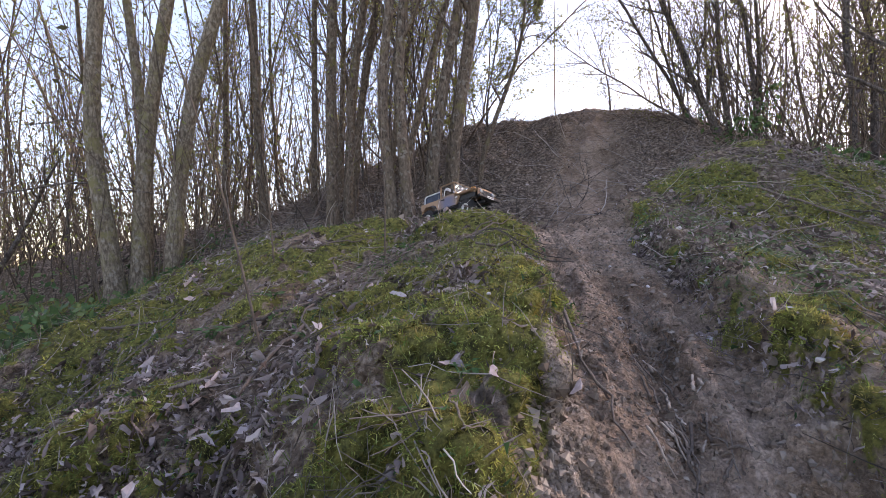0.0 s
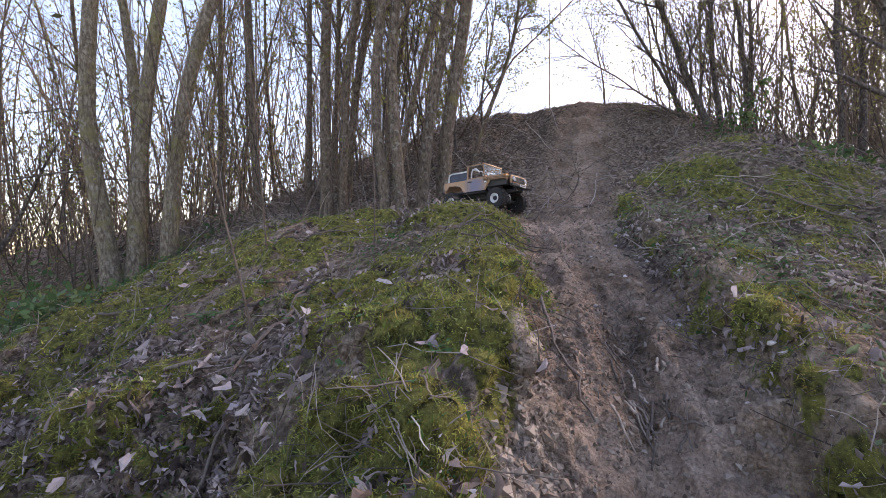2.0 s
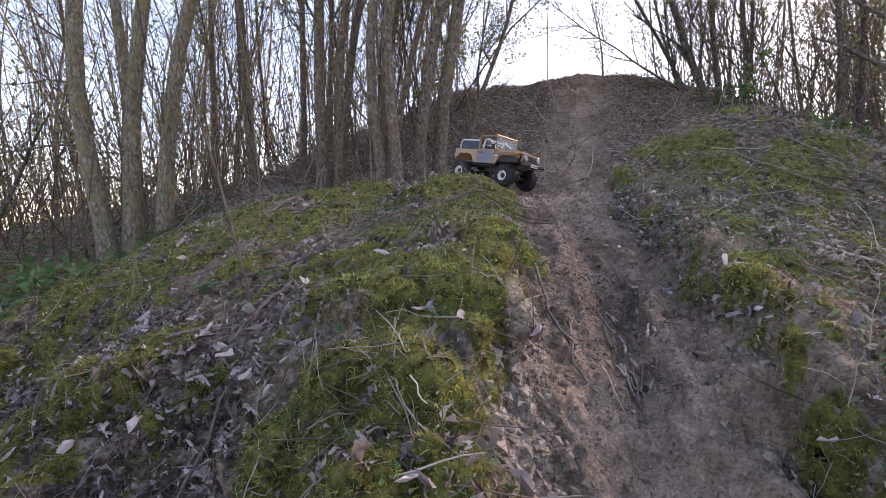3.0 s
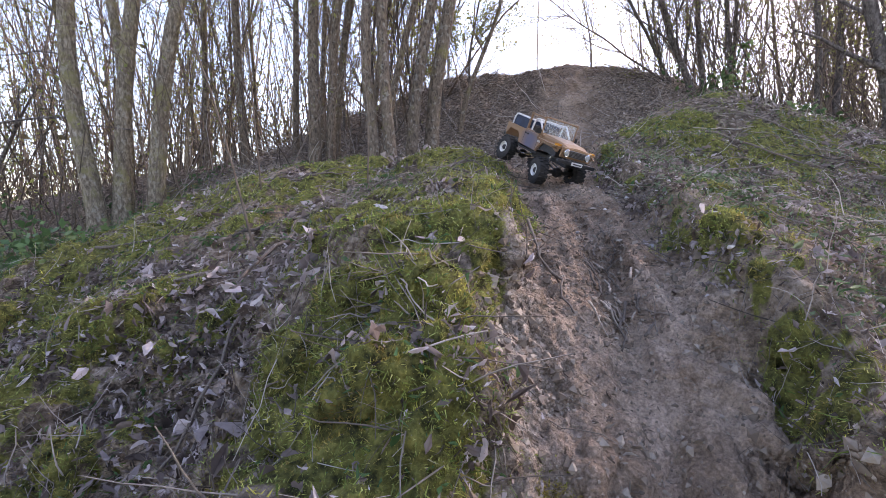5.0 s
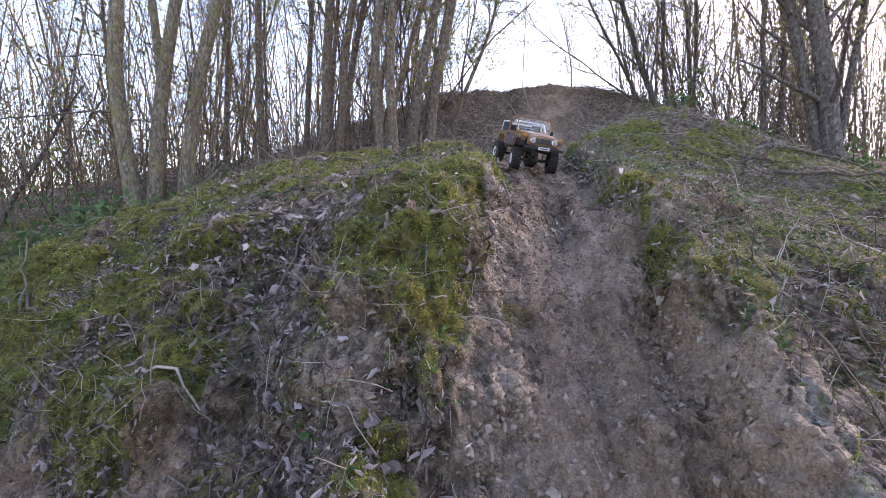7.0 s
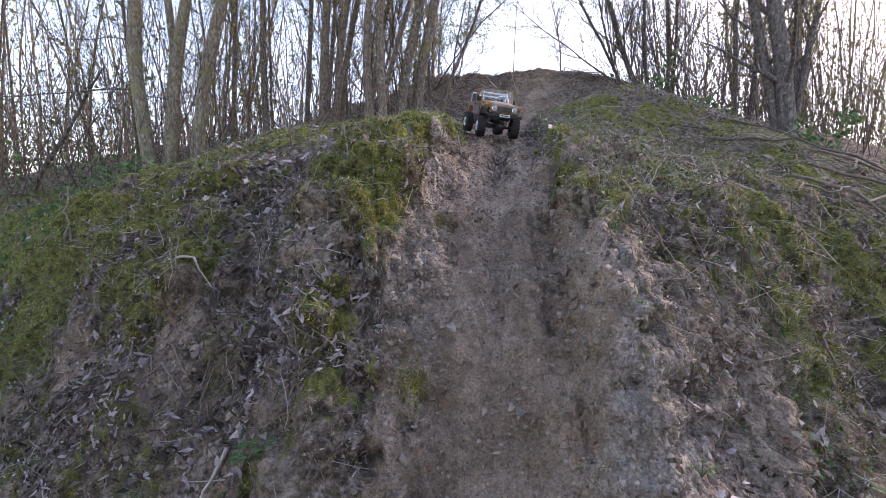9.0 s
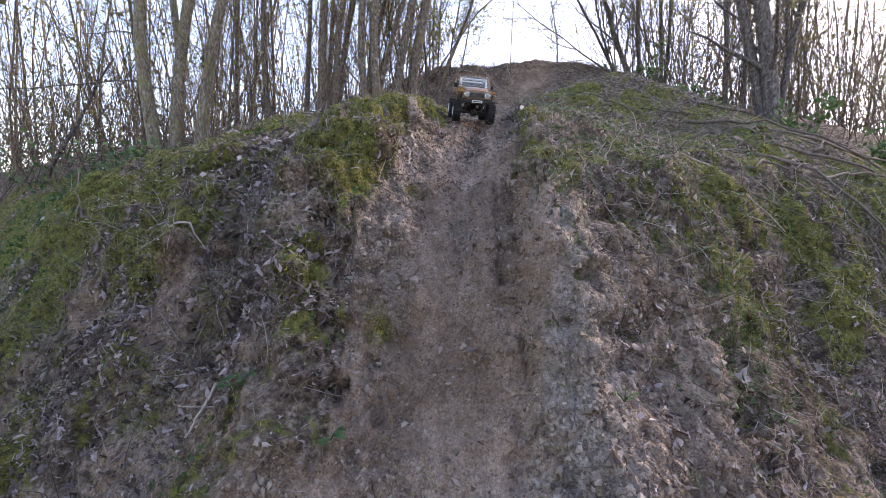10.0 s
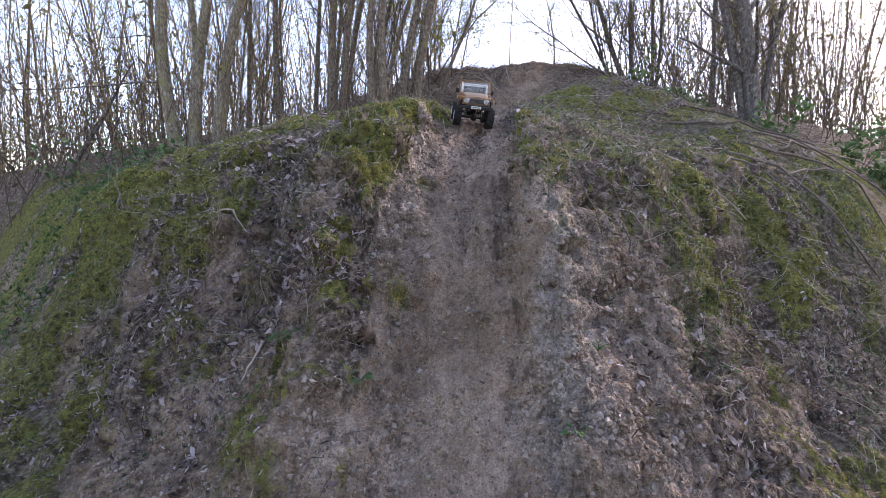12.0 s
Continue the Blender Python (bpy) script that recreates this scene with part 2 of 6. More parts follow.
def value_noise(x, y):
    xi, yi = np.floor(x).astype(int), np.floor(y).astype(int)
    u, v = x - xi, y - yi
    u, v = u * u * (3 - 2 * u), v * v * (3 - 2 * v)
    g = lambda a, b: LATTICE[(xi + a) % 256, (yi + b) % 256]  # noqa: E731
    return (g(0, 0) * (1 - u) + g(1, 0) * u) * (1 - v) + (g(0, 1) * (1 - u) + g(1, 1) * u) * v


def rough_noise(x, y, size, octaves=3, seed=0):
    """Layered noise from -1 to 1 whose largest lumps measure about size metres."""
    out, amp, total = 0.0, 1.0, 0.0
    for k in range(octaves):
        out = out + amp * (2 * value_noise(x / size + 17.3 * k + 31.7 * seed, y / size + 9.1 * k + 57.9 * seed) - 1)
        total += amp
        amp, size = amp * 0.5, size * 0.47
    return out / total


LATTICE3 = np.random.RandomState(8).rand(64, 64, 64)


def solid_noise(p, size, octaves=3, seed=0):
    """Layered noise in space from -1 to 1."""
    out, amp, total = 0.0, 1.0, 0.0
    for k in range(octaves):
        q = p / size + 11.3 * k + 23.7 * seed
        i = np.floor(q).astype(int)
        f = q - i
        f = f * f * (3 - 2 * f)
        i, j = i % 64, (i + 1) % 64
        c = 0.0
        for a in (0, 1):
            for b in (0, 1):
                for d in (0, 1):
                    w = (f[:, 0] if a else 1 - f[:, 0]) * (f[:, 1] if b else 1 - f[:, 1]) * (f[:, 2] if d else 1 - f[:, 2])
                    c = c + w * LATTICE3[(j if a else i)[:, 0], (j if b else i)[:, 1], (j if d else i)[:, 2]]
        out = out + amp * (2 * c - 1)
        total += amp
        amp, size = amp * 0.55, size * 0.47
    return out / total


def step(a, b, x):
    t = np.clip((x - a) / (b - a), 0, 1)
    return t * t * (3 - 2 * t)


def dome(x, y, cx, cy, rx, ry):
    return np.exp(-((x - cx) / rx) ** 2 - ((y - cy) / ry) ** 2)


# ---------------------------------------------------------------- the lie of the land
BANK = curve_through((-6, -0.45), (-1, -0.4), (-0.4, -0.27), (-0.1, 0.0), (0.04, 0.18), (0.2, 0.47), (0.32, 0.7), (0.45, 0.86),
                     (0.6, 0.98), (0.8, 1.09), (1.2, 1.245), (1.9, 1.447), (2.25, 1.518), (2.5, 1.53), (2.8, 1.455), (3.4, 1.45), (30, 1.3))
SHIFT = curve_through((-30, 14), (-3, 2.0), (-2, 1.22), (-1.3, 0.7), (-1.0, 0.45), (-0.7, 0.27), (-0.35, 0.22), (-0.15, 0.09), (0.1, 0.0),
                      (0.75, -0.08), (0.95, 0.06), (1.2, 0.21), (1.6, 0.45), (2.0, 0.62), (2.6, 0.95), (3.2, 1.35), (30, 14))
TRACK_X = curve_through((-2, 0.36), (0.1, 0.42), (0.6, 0.44), (0.95, 0.46), (1.2, 0.5), (1.8, 0.55), (2.4, 0.62), (3.2, 0.82), (4.5, 1.2), (5.8, 1.5))
TRACK_DEPTH = curve_through((-0.5, 0.05), (-0.1, 0.17), (0.1, 0.21), (0.3, 0.23), (0.45, 0.24), (0.6, 0.22), (0.9, 0.15), (1.2, 0.11), (1.9, 0.1), (2.3, 0.08),
                            (2.9, 0.03), (4.5, 0.09), (5.6, 0.08), (6.2, 0.0))
TRACK_LEFT = curve_through((-0.5, 0.55), (0.0, 0.48), (0.3, 0.42), (0.5, 0.36), (0.7, 0.28), (1.2, 0.27), (1.8, 0.36), (2.3, 0.48), (3.0, 0.4), (6, 0.27))
RIDGE = curve_through((-14, 1.0), (-5, 1.45), (-2, 2.05), (-1, 2.5), (0.05, 2.84), (0.9, 2.95), (1.7, 3.0), (2.5, 2.82), (3.5, 2.45), (4.5, 2.1), (7, 1.5), (14, 1.1))
RISE = curve_through((2.9, 0), (3.4, 0.14), (4.4, 0.56), (5.2, 0.88), (5.8, 1.0), (6.4, 0.98), (8, 0.7), (12, 0.1), (14, 0))


# swells and dips of the mound: middle, reach, height
SWELLS = ((-1.0, 1.2, 0.45, -0.097), (-0.2, 0.0, 0.45, 0.095), (1.3, 0.3, 0.3, 0.11), (-0.6, 0.8, 0.2, -0.081), (0.8, 0.6, 0.2, -0.084), (-0.5, 0.4, 0.2, 0.087),
          (-1.3, 1.4, 0.3, -0.088), (1.5, 1.8, 0.65, -0.082), (0.0, 0.8, 0.2, -0.05), (0.0, 0.0, 0.2, 0.096), (-1.8, 2.1, 0.65, -0.085), (-1.6, 1.2, 0.45, 0.084),
          (-1.2, 1.2, 0.3, -0.102), (-0.8, 0.6, 0.2, -0.053), (-2.6, 3.0, 0.75, -0.26))


def land(x, y, detail=True):
    """Height of the ground."""
    x, y = np.asarray(x, dtype=float), np.asarray(y, dtype=float)
    z = BANK(y - SHIFT(x))
    z = z + 0.125 * dome(x, y, 0.03, 0.74, 0.25, 0.3)
    z = z + 0.37 * dome(x, y, 1.65, 2.8, 0.75, 0.72) + 0.09 * dome(x, y, 2.3, 1.85, 0.5, 0.5)
    z = z - 0.07 * dome(x, y, -0.4, 0.55, 0.1, 0.35)
    for cx, cy, r, h in SWELLS:
        z = z + h * dome(x, y, cx, cy, r, r)
    off = x - TRACK_X(y)
    reach = np.where(off < 0, TRACK_LEFT(y), 0.25 + 0.09 * (1 - step(0.05, 0.2, y)))
    wall = 1 - step(0.15, reach + 0.02, np.abs(off) + 0.05 * rough_noise(x, y, 0.16, 3, 5) * (y < 2.6))
    z = z - TRACK_DEPTH(y) * wall
    groove = step(0.1, 0.3, y) * (1 - step(1.3, 1.7, y))
    z = z - groove * (0.05 * np.exp(-((off + 0.01) / 0.06) ** 2) + 0.02 * np.exp(-((off - 0.13) / 0.035) ** 2))
    z = z + (RIDGE(x) - z) * RISE(y)
    z = z - 0.04 * dome(x, y, 0.76, 0.2, 0.03, 0.02) - 0.06 * dome(x, y, -0.14, 0.37, 0.03, 0.02)
    if detail:
        tame = 1 - 0.75 * wall * (y < 2.7)
        near = 1 - step(4, 9, np.hypot(x - 0.3, y - 1))
        face = step(-0.1, 0.15, y - SHIFT(x)) * (1 - step(0.5, 0.8, y - SHIFT(x)))
        z = z + 0.035 * rough_noise(x, y, 0.42, 2, 1) * tame + 0.018 * rough_noise(x, y, 0.13, 3, 2) * tame
        z = z + near * (0.0075 * rough_noise(x, y, 0.045, 3, 3) + 0.004 * rough_noise(x, y, 0.02, 2, 4))
        z = z + face * tame * (0.03 * rough_noise(x, y * 0.6, 0.07, 3, 6) + 0.03 * np.abs(rough_noise(x, y, 0.2, 2, 8)))
        raw = bare(x, y) * near
        z = z + raw * (0.5 + 0.5 * tame) * (0.009 * rough_noise(x, y, 0.07, 2, 14) - 0.012 * np.abs(rough_noise(x, y, 0.05, 3, 15)) + 0.004 * rough_noise(x, y, 0.022, 2, 16))
        z = z + 0.3 * rough_noise(x, y, 9.0, 3, 11) * step(8, 20, np.hypot(x, y))
        z = z + 0.018 * wall * rough_noise(x, y * 0.16, 0.045, 2, 17) * (y < 2.6)
        # lug prints of tyres on the wall of the track
        lug = (1 - step(0.045, 0.06, np.abs(off - 0.17))) * step(0.15, 0.25, y) * (1 - step(0.9, 1.1, y))
        z = z + 0.02 * lug * step(-0.3, 0.3, np.sin(y * 125 + off * 70)) * step(-0.5, 0.1, rough_noise(x, y, 0.1, 2, 18))
    return z


def bare(x, y):
    """How bare the soil is: the wheel track, its walls and the broken face."""
    w = 0.06 * rough_noise(x, y, 0.16, 4, 21)
    s = 0.035 + 0.35 * step(2.5, 3.4, y)
    t = step(-s, s, x - BARE_LEFT(y) + w) * (1 - step(-s, s, x - BARE_RIGHT(y) + w))
    d = y - SHIFT(x)
    face = (1 - step(-0.05, 0.05, d - BARE_TOP(x) + 0.1 * rough_noise(x, y, 0.2, 3, 22))) * step(-1.6, -1.2, x) * (1 - step(1.08, 1.25, x)) * step(-0.9, -0.4, y)
    face = face * np.where(x < 0.1, step(0.05, 0.4, rough_noise(x, y, 0.17, 3, 23)), 0.45 + 0.55 * step(-0.45, -0.05, rough_noise(x, y, 0.12, 3, 24)))
    t = np.maximum(t, step(0.4, 0.6, dome(x, y, -0.1, 0.4, 0.1, 0.06) + 0.3 * w / 0.06))
    return np.clip(np.maximum(t, face) * (1 - 0.3 * step(2.6, 3.2, y)), 0, 1)


BARE_LEFT = curve_through((-0.3, 0.2), (0.1, 0.14), (0.35, 0.1), (0.5, 0.155), (0.8, 0.2), (1.1, 0.3), (1.5, 0.33), (2.0, 0.34), (2.5, 0.3), (3.0, 0.4), (4.5, 0.9), (6, 1.25))
BARE_RIGHT = curve_through((-0.3, 0.72), (0.1, 0.74), (0.2, 0.74), (0.3, 0.7), (0.45, 0.66), (0.6, 0.64), (0.85, 0.62), (1.0, 0.64), (1.3, 0.67), (2.0, 0.72), (2.6, 0.95), (3.2, 1.15), (4.5, 1.55), (6, 1.8))
BARE_TOP = curve_through((-1.5, 0.12), (-0.6, 0.2), (-0.2, 0.26), (0.0, 0.28), (0.15, 0.36), (0.6, 0.4), (0.9, 0.3), (1.1, 0.22), (1.3, 0.08), (1.5, 0.0))


def clay_tone(x, y):
    """Where the soil takes the paler clay colour: the walls of the track and the broken faces beside it."""
    w = 0.05 * rough_noise(x, y, 0.14, 3, 25)
    off = x - TRACK_X(y)
    right = 0.85 * step(0.2, 0.3, off + 1.5 * w) * (1 - step(0.42, 0.62, off + 2 * w)) * (1 - step(0.5, 0.8, y)) * step(-0.25, 0.05, y - SHIFT(x) + 2 * w)
    left = 0.75 * (1 - step(-0.22, -0.1, off + w)) * step(-0.45, -0.33, off + w) * (1 - step(0.85, 1.1, y)) * step(0.1, 0.3, y) + 0.7 * dome(x, y, -0.1, 0.41, 0.12, 0.1)
    return np.clip(np.maximum(right, left) + 0.3 * rough_noise(x, y, 0.08, 2, 26), 0, 1)


MOSS_LEFT = ((0.0, 0.47, 0.14, 0.09, 1.5), (-0.3, 0.36, 0.06, 0.04, 0.9), (-0.03, 0.22, 0.07, 0.04, 0.9), (-0.6, 0.3, 0.12, 0.05, 0.9), (-0.02, 0.6, 0.21, 0.19, 1.4), (0.15, 1.0, 0.13, 0.45, 1.0), (0.1, 1.6, 0.22, 0.35, 0.8), (-0.9, 0.84, 0.14, 0.1, 1.1), (-0.78, 0.62, 0.13, 0.08, 1.2),
             (-0.57, 0.53, 0.11, 0.06, 1.0), (-1.4, 1.06, 0.22, 0.14, 1.0), (-0.58, 0.75, 0.14, 0.08, 1.0), (-1.12, 0.87, 0.18, 0.1, 1.1), (-0.62, 1.06, 0.11, 0.09, 0.9),
             (-0.43, 0.96, 0.08, 0.06, 0.9), (-0.63, 1.47, 0.12, 0.1, 0.9), (-0.51, 1.75, 0.13, 0.11, 0.9), (-1.75, 1.75, 0.25, 0.2, 1.0))
MOSS_RIGHT = ((0.78, 0.5, 0.06, 0.06, 1.1), (1.33, 0.48, 0.1, 0.06, 1.3), (0.92, 1.5, 0.08, 0.3, 0.7), (0.84, 0.68, 0.05, 0.06, 0.8), (1.46, 0.55, 0.1, 0.07, 1.4), (1.3, 1.3, 0.14, 0.12, 1.0), (1.22, 2.3, 0.24, 0.32, 1.1), (1.48, 2.1, 0.28, 0.26, 0.9), (1.05, 2.5, 0.13, 0.18, 1.1),
              (1.44, 1.01, 0.13, 0.1, 0.9), (1.82, 0.9, 0.16, 0.12, 1.1), (0.86, 1.1, 0.07, 0.1, 0.7), (2.03, 0.79, 0.15, 0.1, 1.0), (1.7, 1.5, 0.2, 0.15, 0.8))


def moss_cover(x, y):
    n = rough_noise(x, y, 0.26, 3, 31)
    m = (0.5 + 0.14 * step(0.6, 0.9, y) - 0.3 * step(0.6, 0.72, x)) * step(-0.3, 0.15, n) + 0.3 * step(-0.1, 0.3, rough_noise(x, y, 0.1, 2, 33)) + 0.3 * (1 - step(-1.2, -0.6, x)) + 0.06 * step(0.9, 1.3, x)
    for cx, cy, rx, ry, k in MOSS_LEFT + MOSS_RIGHT:
        m = np.maximum(m, k * dome(x, y, cx, cy, rx, ry))
    m = step(0.3, 0.62, m + 0.36 * rough_noise(x, y, 0.11, 2, 32) + 0.5 * rough_noise(x, y, 0.045, 3, 34))
    m = m * (1 - dome(x, y, -0.36, 0.65, 0.09, 0.35)) * (1 - 0.8 * dome(x, y, -0.15, 0.88, 0.12, 0.1))
    m = m * (1 - dome(x, y, 0.75, 0.2, 0.1, 0.12))
    far = 1 - 0.85 * step(2.9, 3.6, y)
    low = step(0.05, 0.3, y - SHIFT(x) + 0.1 * n)
    return np.clip(m, 0, 1) * (1 - bare(x, y)) * far * (0.6 + 0.4 * low)


def axis(lo, hi, *spans):
    """Grid lines: even within each (start, end, spacing), spreading out beyond them."""
    mid = np.concatenate([np.arange(a, b - 0.5 * s, s) for a, b, s in spans] + [[spans[-1][1]]])
    up = spans[-1][1] + np.cumsum(spans[-1][2] * 1.12 ** np.arange(1, 200))
    down = spans[0][0] - np.cumsum(spans[0][2] * 1.12 ** np.arange(1, 200))
    return np.concatenate([down[down > lo][::-1], mid, up[up < hi]])


SHEET = {}


def round_forms(xs, ys, p, steep):
    """Rounded cushions of moss, clods of soil and hollows broken out of the bank, as pushes along the surface."""
    rng = np.random.RandomState(17)
    nx, ny = len(xs), len(ys)
    g, slope = p.reshape(ny, nx, 3), steep.reshape(ny, nx)
    out = np.zeros((ny, nx))

    def press(x, y, r, height, flat=1.0):
        i0, i1 = np.searchsorted(xs, (x - r, x + r))
        j0, j1 = np.searchsorted(ys, (y - r, y + r))
        i, j = np.searchsorted(xs, x), np.searchsorted(ys, y)
        if i1 - i0 < 2 or j1 - j0 < 2:
            return
        d = ((g[j0:j1, i0:i1] - g[j, i]) / r) * (1, 1, flat)
        d2 = (d ** 2).sum(-1) * (1 + 0.35 * rough_noise(g[j0:j1, i0:i1, 0], g[j0:j1, i0:i1, 1], r * 0.9, 2, 19))
        lift = height * np.sqrt(np.clip(1 - d2, 0, 1))
        block = out[j0:j1, i0:i1]
        out[j0:j1, i0:i1] = np.maximum(block, lift) if height > 0 else block + lift

    # hollows, wider than high, on the steep banks
    for x, y, k in zip(rng.uniform(-1.7, 1.8, 700), rng.uniform(0.05, 1.2, 700), rng.rand(700)):
        i, j = np.searchsorted(xs, x), np.searchsorted(ys, y)
        if slope[j, i] > 0.45 and abs(x - TRACK_X(y)) > 0.2:
            press(x, y, 0.022 + 0.045 * k * k, -0.014 - 0.026 * k * k, 1.5)
    # moss cushions
    x, y, k = rng.uniform(-2.0, 2.3, 1500), rng.uniform(0.05, 2.5, 1500), rng.rand(1500)
    m = moss_cover(x, y)
    for x, y, k in zip(x[m > 0.55], y[m > 0.55], k[m > 0.55]):
        r = 0.022 + 0.06 * k ** 1.7
        press(x, y, r, r * ((0.72 if y < 1.1 else 0.35) if x < 0.4 else 0.25))
    # clods of soil
    x, y, k = rng.uniform(-0.6, 1.5, 5200), rng.uniform(-0.05, 1.7, 5200), rng.rand(5200)
    b = bare(x, y) * (0.25 + 0.75 * step(0.12, 0.2, np.abs(x - TRACK_X(y)))) * (1 - step(0.9, 1.4, y) * 0.6)
    for x, y, k in zip(x[b > 0.5], y[b > 0.5], k[b > 0.5]):
        r = 0.011 + 0.024 * k ** 3
        press(x, y, r, r * 0.55)
    return out.ravel()


def build_ground():
    xs = axis(-260, 260, (-1.9, -0.3, 0.0095), (-0.3, 1.3, 0.0062), (1.3, 2.2, 0.0095), (2.2, 3.4, 0.03))
    ys = axis(-120, 300, (-0.4, -0.1, 0.009), (-0.1, 1.15, 0.0056), (1.15, 2.5, 0.009), (2.5, 6.0, 0.035))
    gx, gy = np.meshgrid(xs, ys)
    x, y = gx.ravel(), gy.ravel()
    z = land(x, y)
    nx, ny = len(xs), len(ys)
    # clods, cracks and ledges, pushed out along the surface
    b = bare(x, y)
    near = (x > -2.1) & (x < 2.7) & (y > -0.6) & (y < 2.8)
    gz = z.reshape(ny, nx)
    dy, dx = np.gradient(gz, ys, xs)
    nrm = np.stack([-dx.ravel(), -dy.ravel(), np.ones(nx * ny)], 1)
    steep = step(0.5, 1.3, np.hypot(dx, dy).ravel())
    nrm /= np.linalg.norm(nrm, axis=1)[:, None]
    p = np.stack([x, y, z], 1)
    q = p[near]
    flat = 1 - 0.6 * (1 - step(0.1, 0.16, np.abs(x - TRACK_X(y))))[near]
    rock = np.clip(np.maximum(b[near], 0.8 * steep[near]), 0, 1) * flat
    push = rock * (0.02 * solid_noise(q, 0.11, 3, 1) - 0.036 * np.abs(solid_noise(q, 0.06, 3, 2)) + 0.015 * np.clip(solid_noise(q, 0.024, 2, 3), -0.4, 1))
    lay = q * (1, 1, 2.6)
    push += steep[near] * (1 - 0.6 * (1 - step(0.16, 0.3, np.abs(q[:, 0] - TRACK_X(q[:, 1]))))) * (0.055 * solid_noise(q, 0.26, 2, 8) + 0.034 * solid_noise(lay, 0.17, 2, 10))
    push += (1 - rock) * (0.014 * solid_noise(q, 0.06, 3, 4))
    cushion = moss_cover(x[near], y[near]) * (1 - 0.65 * step(0.75, 1.1, y[near])) * (1 - 0.75 * step(0.4, 0.6, x[near]))
    push += cushion * (0.01 + 0.05 * np.clip(solid_noise(q, 0.16, 2, 5) + 0.08, -0.4, 1) + 0.012 * solid_noise(q, 0.04, 2, 6))
    # burrows, ledges and knobs of the broken face
    for cx, cy, cz, rx, rz, k in ((0.758, 0.186, 0.59, 0.024, 0.012, -0.06), (0.76, 0.2, 0.625, 0.06, 0.02, 0.03), (-0.149, 0.395, 0.634, 0.024, 0.016, -0.075),
                                  (-0.1, 0.4, 0.72, 0.08, 0.05, 0.05), (0.83, 0.2, 0.53, 0.05, 0.06, 0.03), (0.65, 0.13, 0.44, 0.035, 0.05, 0.028), (0.7, 0.13, 0.48, 0.022, 0.04, -0.04),
                                  (0.62, 0.24, 0.6, 0.03, 0.035, 0.022), (0.6, 0.26, 0.66, 0.02, 0.03, -0.025), (-0.03, 0.29, 0.58, 0.06, 0.02, 0.022), (-0.05, 0.27, 0.545, 0.07, 0.016, -0.025),
                                  (0.95, 0.27, 0.6, 0.02, 0.016, -0.025), (1.15, 0.3, 0.33, 0.06, 0.05, 0.03)):
        wide = (q[:, 0] - cx) ** 2 / rx ** 2 + (q[:, 1] - cy) ** 2 / 0.1 ** 2 + (q[:, 2] - cz) ** 2 / rz ** 2
        push += k * np.exp(-wide)
    p[near] += nrm[near] * push[:, None]
    p += nrm * round_forms(xs, ys, p, steep)[:, None]
    hill = (x > -3) & (x < 4) & (y > 2.6) & (y < 6.2)
    h = p[hill]
    p[hill, 2] += step(2.7, 3.2, h[:, 1]) * (0.05 * solid_noise(h * (1, 0.35, 0.35), 0.16, 3, 7) + 0.03 * solid_noise(h, 0.12, 2, 9))
    SHEET.update(xs=xs, ys=ys, z=p[:, 2].reshape(ny, nx).copy(), p=p.copy())
    x, y, z = p.T
    i = (np.arange(ny - 1)[:, None] * nx + np.arange(nx - 1)[None, :]).ravel()
    ob = from_arrays("ground", np.stack([x, y, z], 1), np.stack([i, i + 1, i + nx + 1, i + nx], 1), MAT["ground"])
    at = ob.data.attributes.new("cover", "FLOAT_COLOR", "POINT")
    leafy = np.clip(0.6 + 0.6 * rough_noise(x, y, 0.3, 3, 41) + 0.4 * step(2.7, 3.1, y), 0, 1) * (1 - b)
    at.data.foreach_set("color", np.stack([moss_cover(x, y), leafy, b, clay_tone(x, y)], 1).astype(np.float32).ravel())
    tagged(ob, "bare brown soil, moss and leaf litter of a dirt mound", "ground", kind="structure")
    return ob


build_ground()


def sheet_top(x, y):
    """Height of the finished ground sheet at one spot."""
    xs, ys, z = SHEET["xs"], SHEET["ys"], SHEET["z"]
    i, j = np.searchsorted(xs, x) - 1, np.searchsorted(ys, y) - 1
    u, v = (x - xs[i]) / (xs[i + 1] - xs[i]), (y - ys[j]) / (ys[j + 1] - ys[j])
    return (z[j, i] * (1 - u) + z[j, i + 1] * u) * (1 - v) + (z[j + 1, i] * (1 - u) + z[j + 1, i + 1] * u) * v


def tubes(lines, sides=5):
    """Vertex and face arrays of tapering round rods. lines: (points n x 3, radii n)."""
    vs, fs, base = [], [], 0
    ang = np.linspace(0, 2 * np.pi, sides, endpoint=False)
    ca, sa = np.cos(ang), np.sin(ang)
    ring = np.arange(sides)
    nxt = (ring + 1) % sides
    for pts, rad in lines:
        pts = np.asarray(pts, dtype=float)
        d = np.gradient(pts, axis=0)
        d /= np.linalg.norm(d, axis=1)[:, None] + 1e-9
        ref = np.array([0.0, 0.0, 1.0]) if abs(d[0, 2]) < 0.8 else np.array([1.0, 0.0, 0.0])
        u = np.cross(d, ref)
        u /= np.linalg.norm(u, axis=1)[:, None] + 1e-9
        v = np.cross(d, u)
        n = len(pts)
        vs.append((pts[:, None] + np.asarray(rad)[:, None, None] * (ca[None, :, None] * u[:, None] + sa[None, :, None] * v[:, None])).reshape(-1, 3))
        a = base + (np.arange(n - 1) * sides)[:, None]
        fs.append(np.stack([a + ring, a + nxt, a + nxt + sides, a + ring + sides], -1).reshape(-1, 4))
        base += n * sides
    return np.concatenate(vs), np.concatenate(fs)


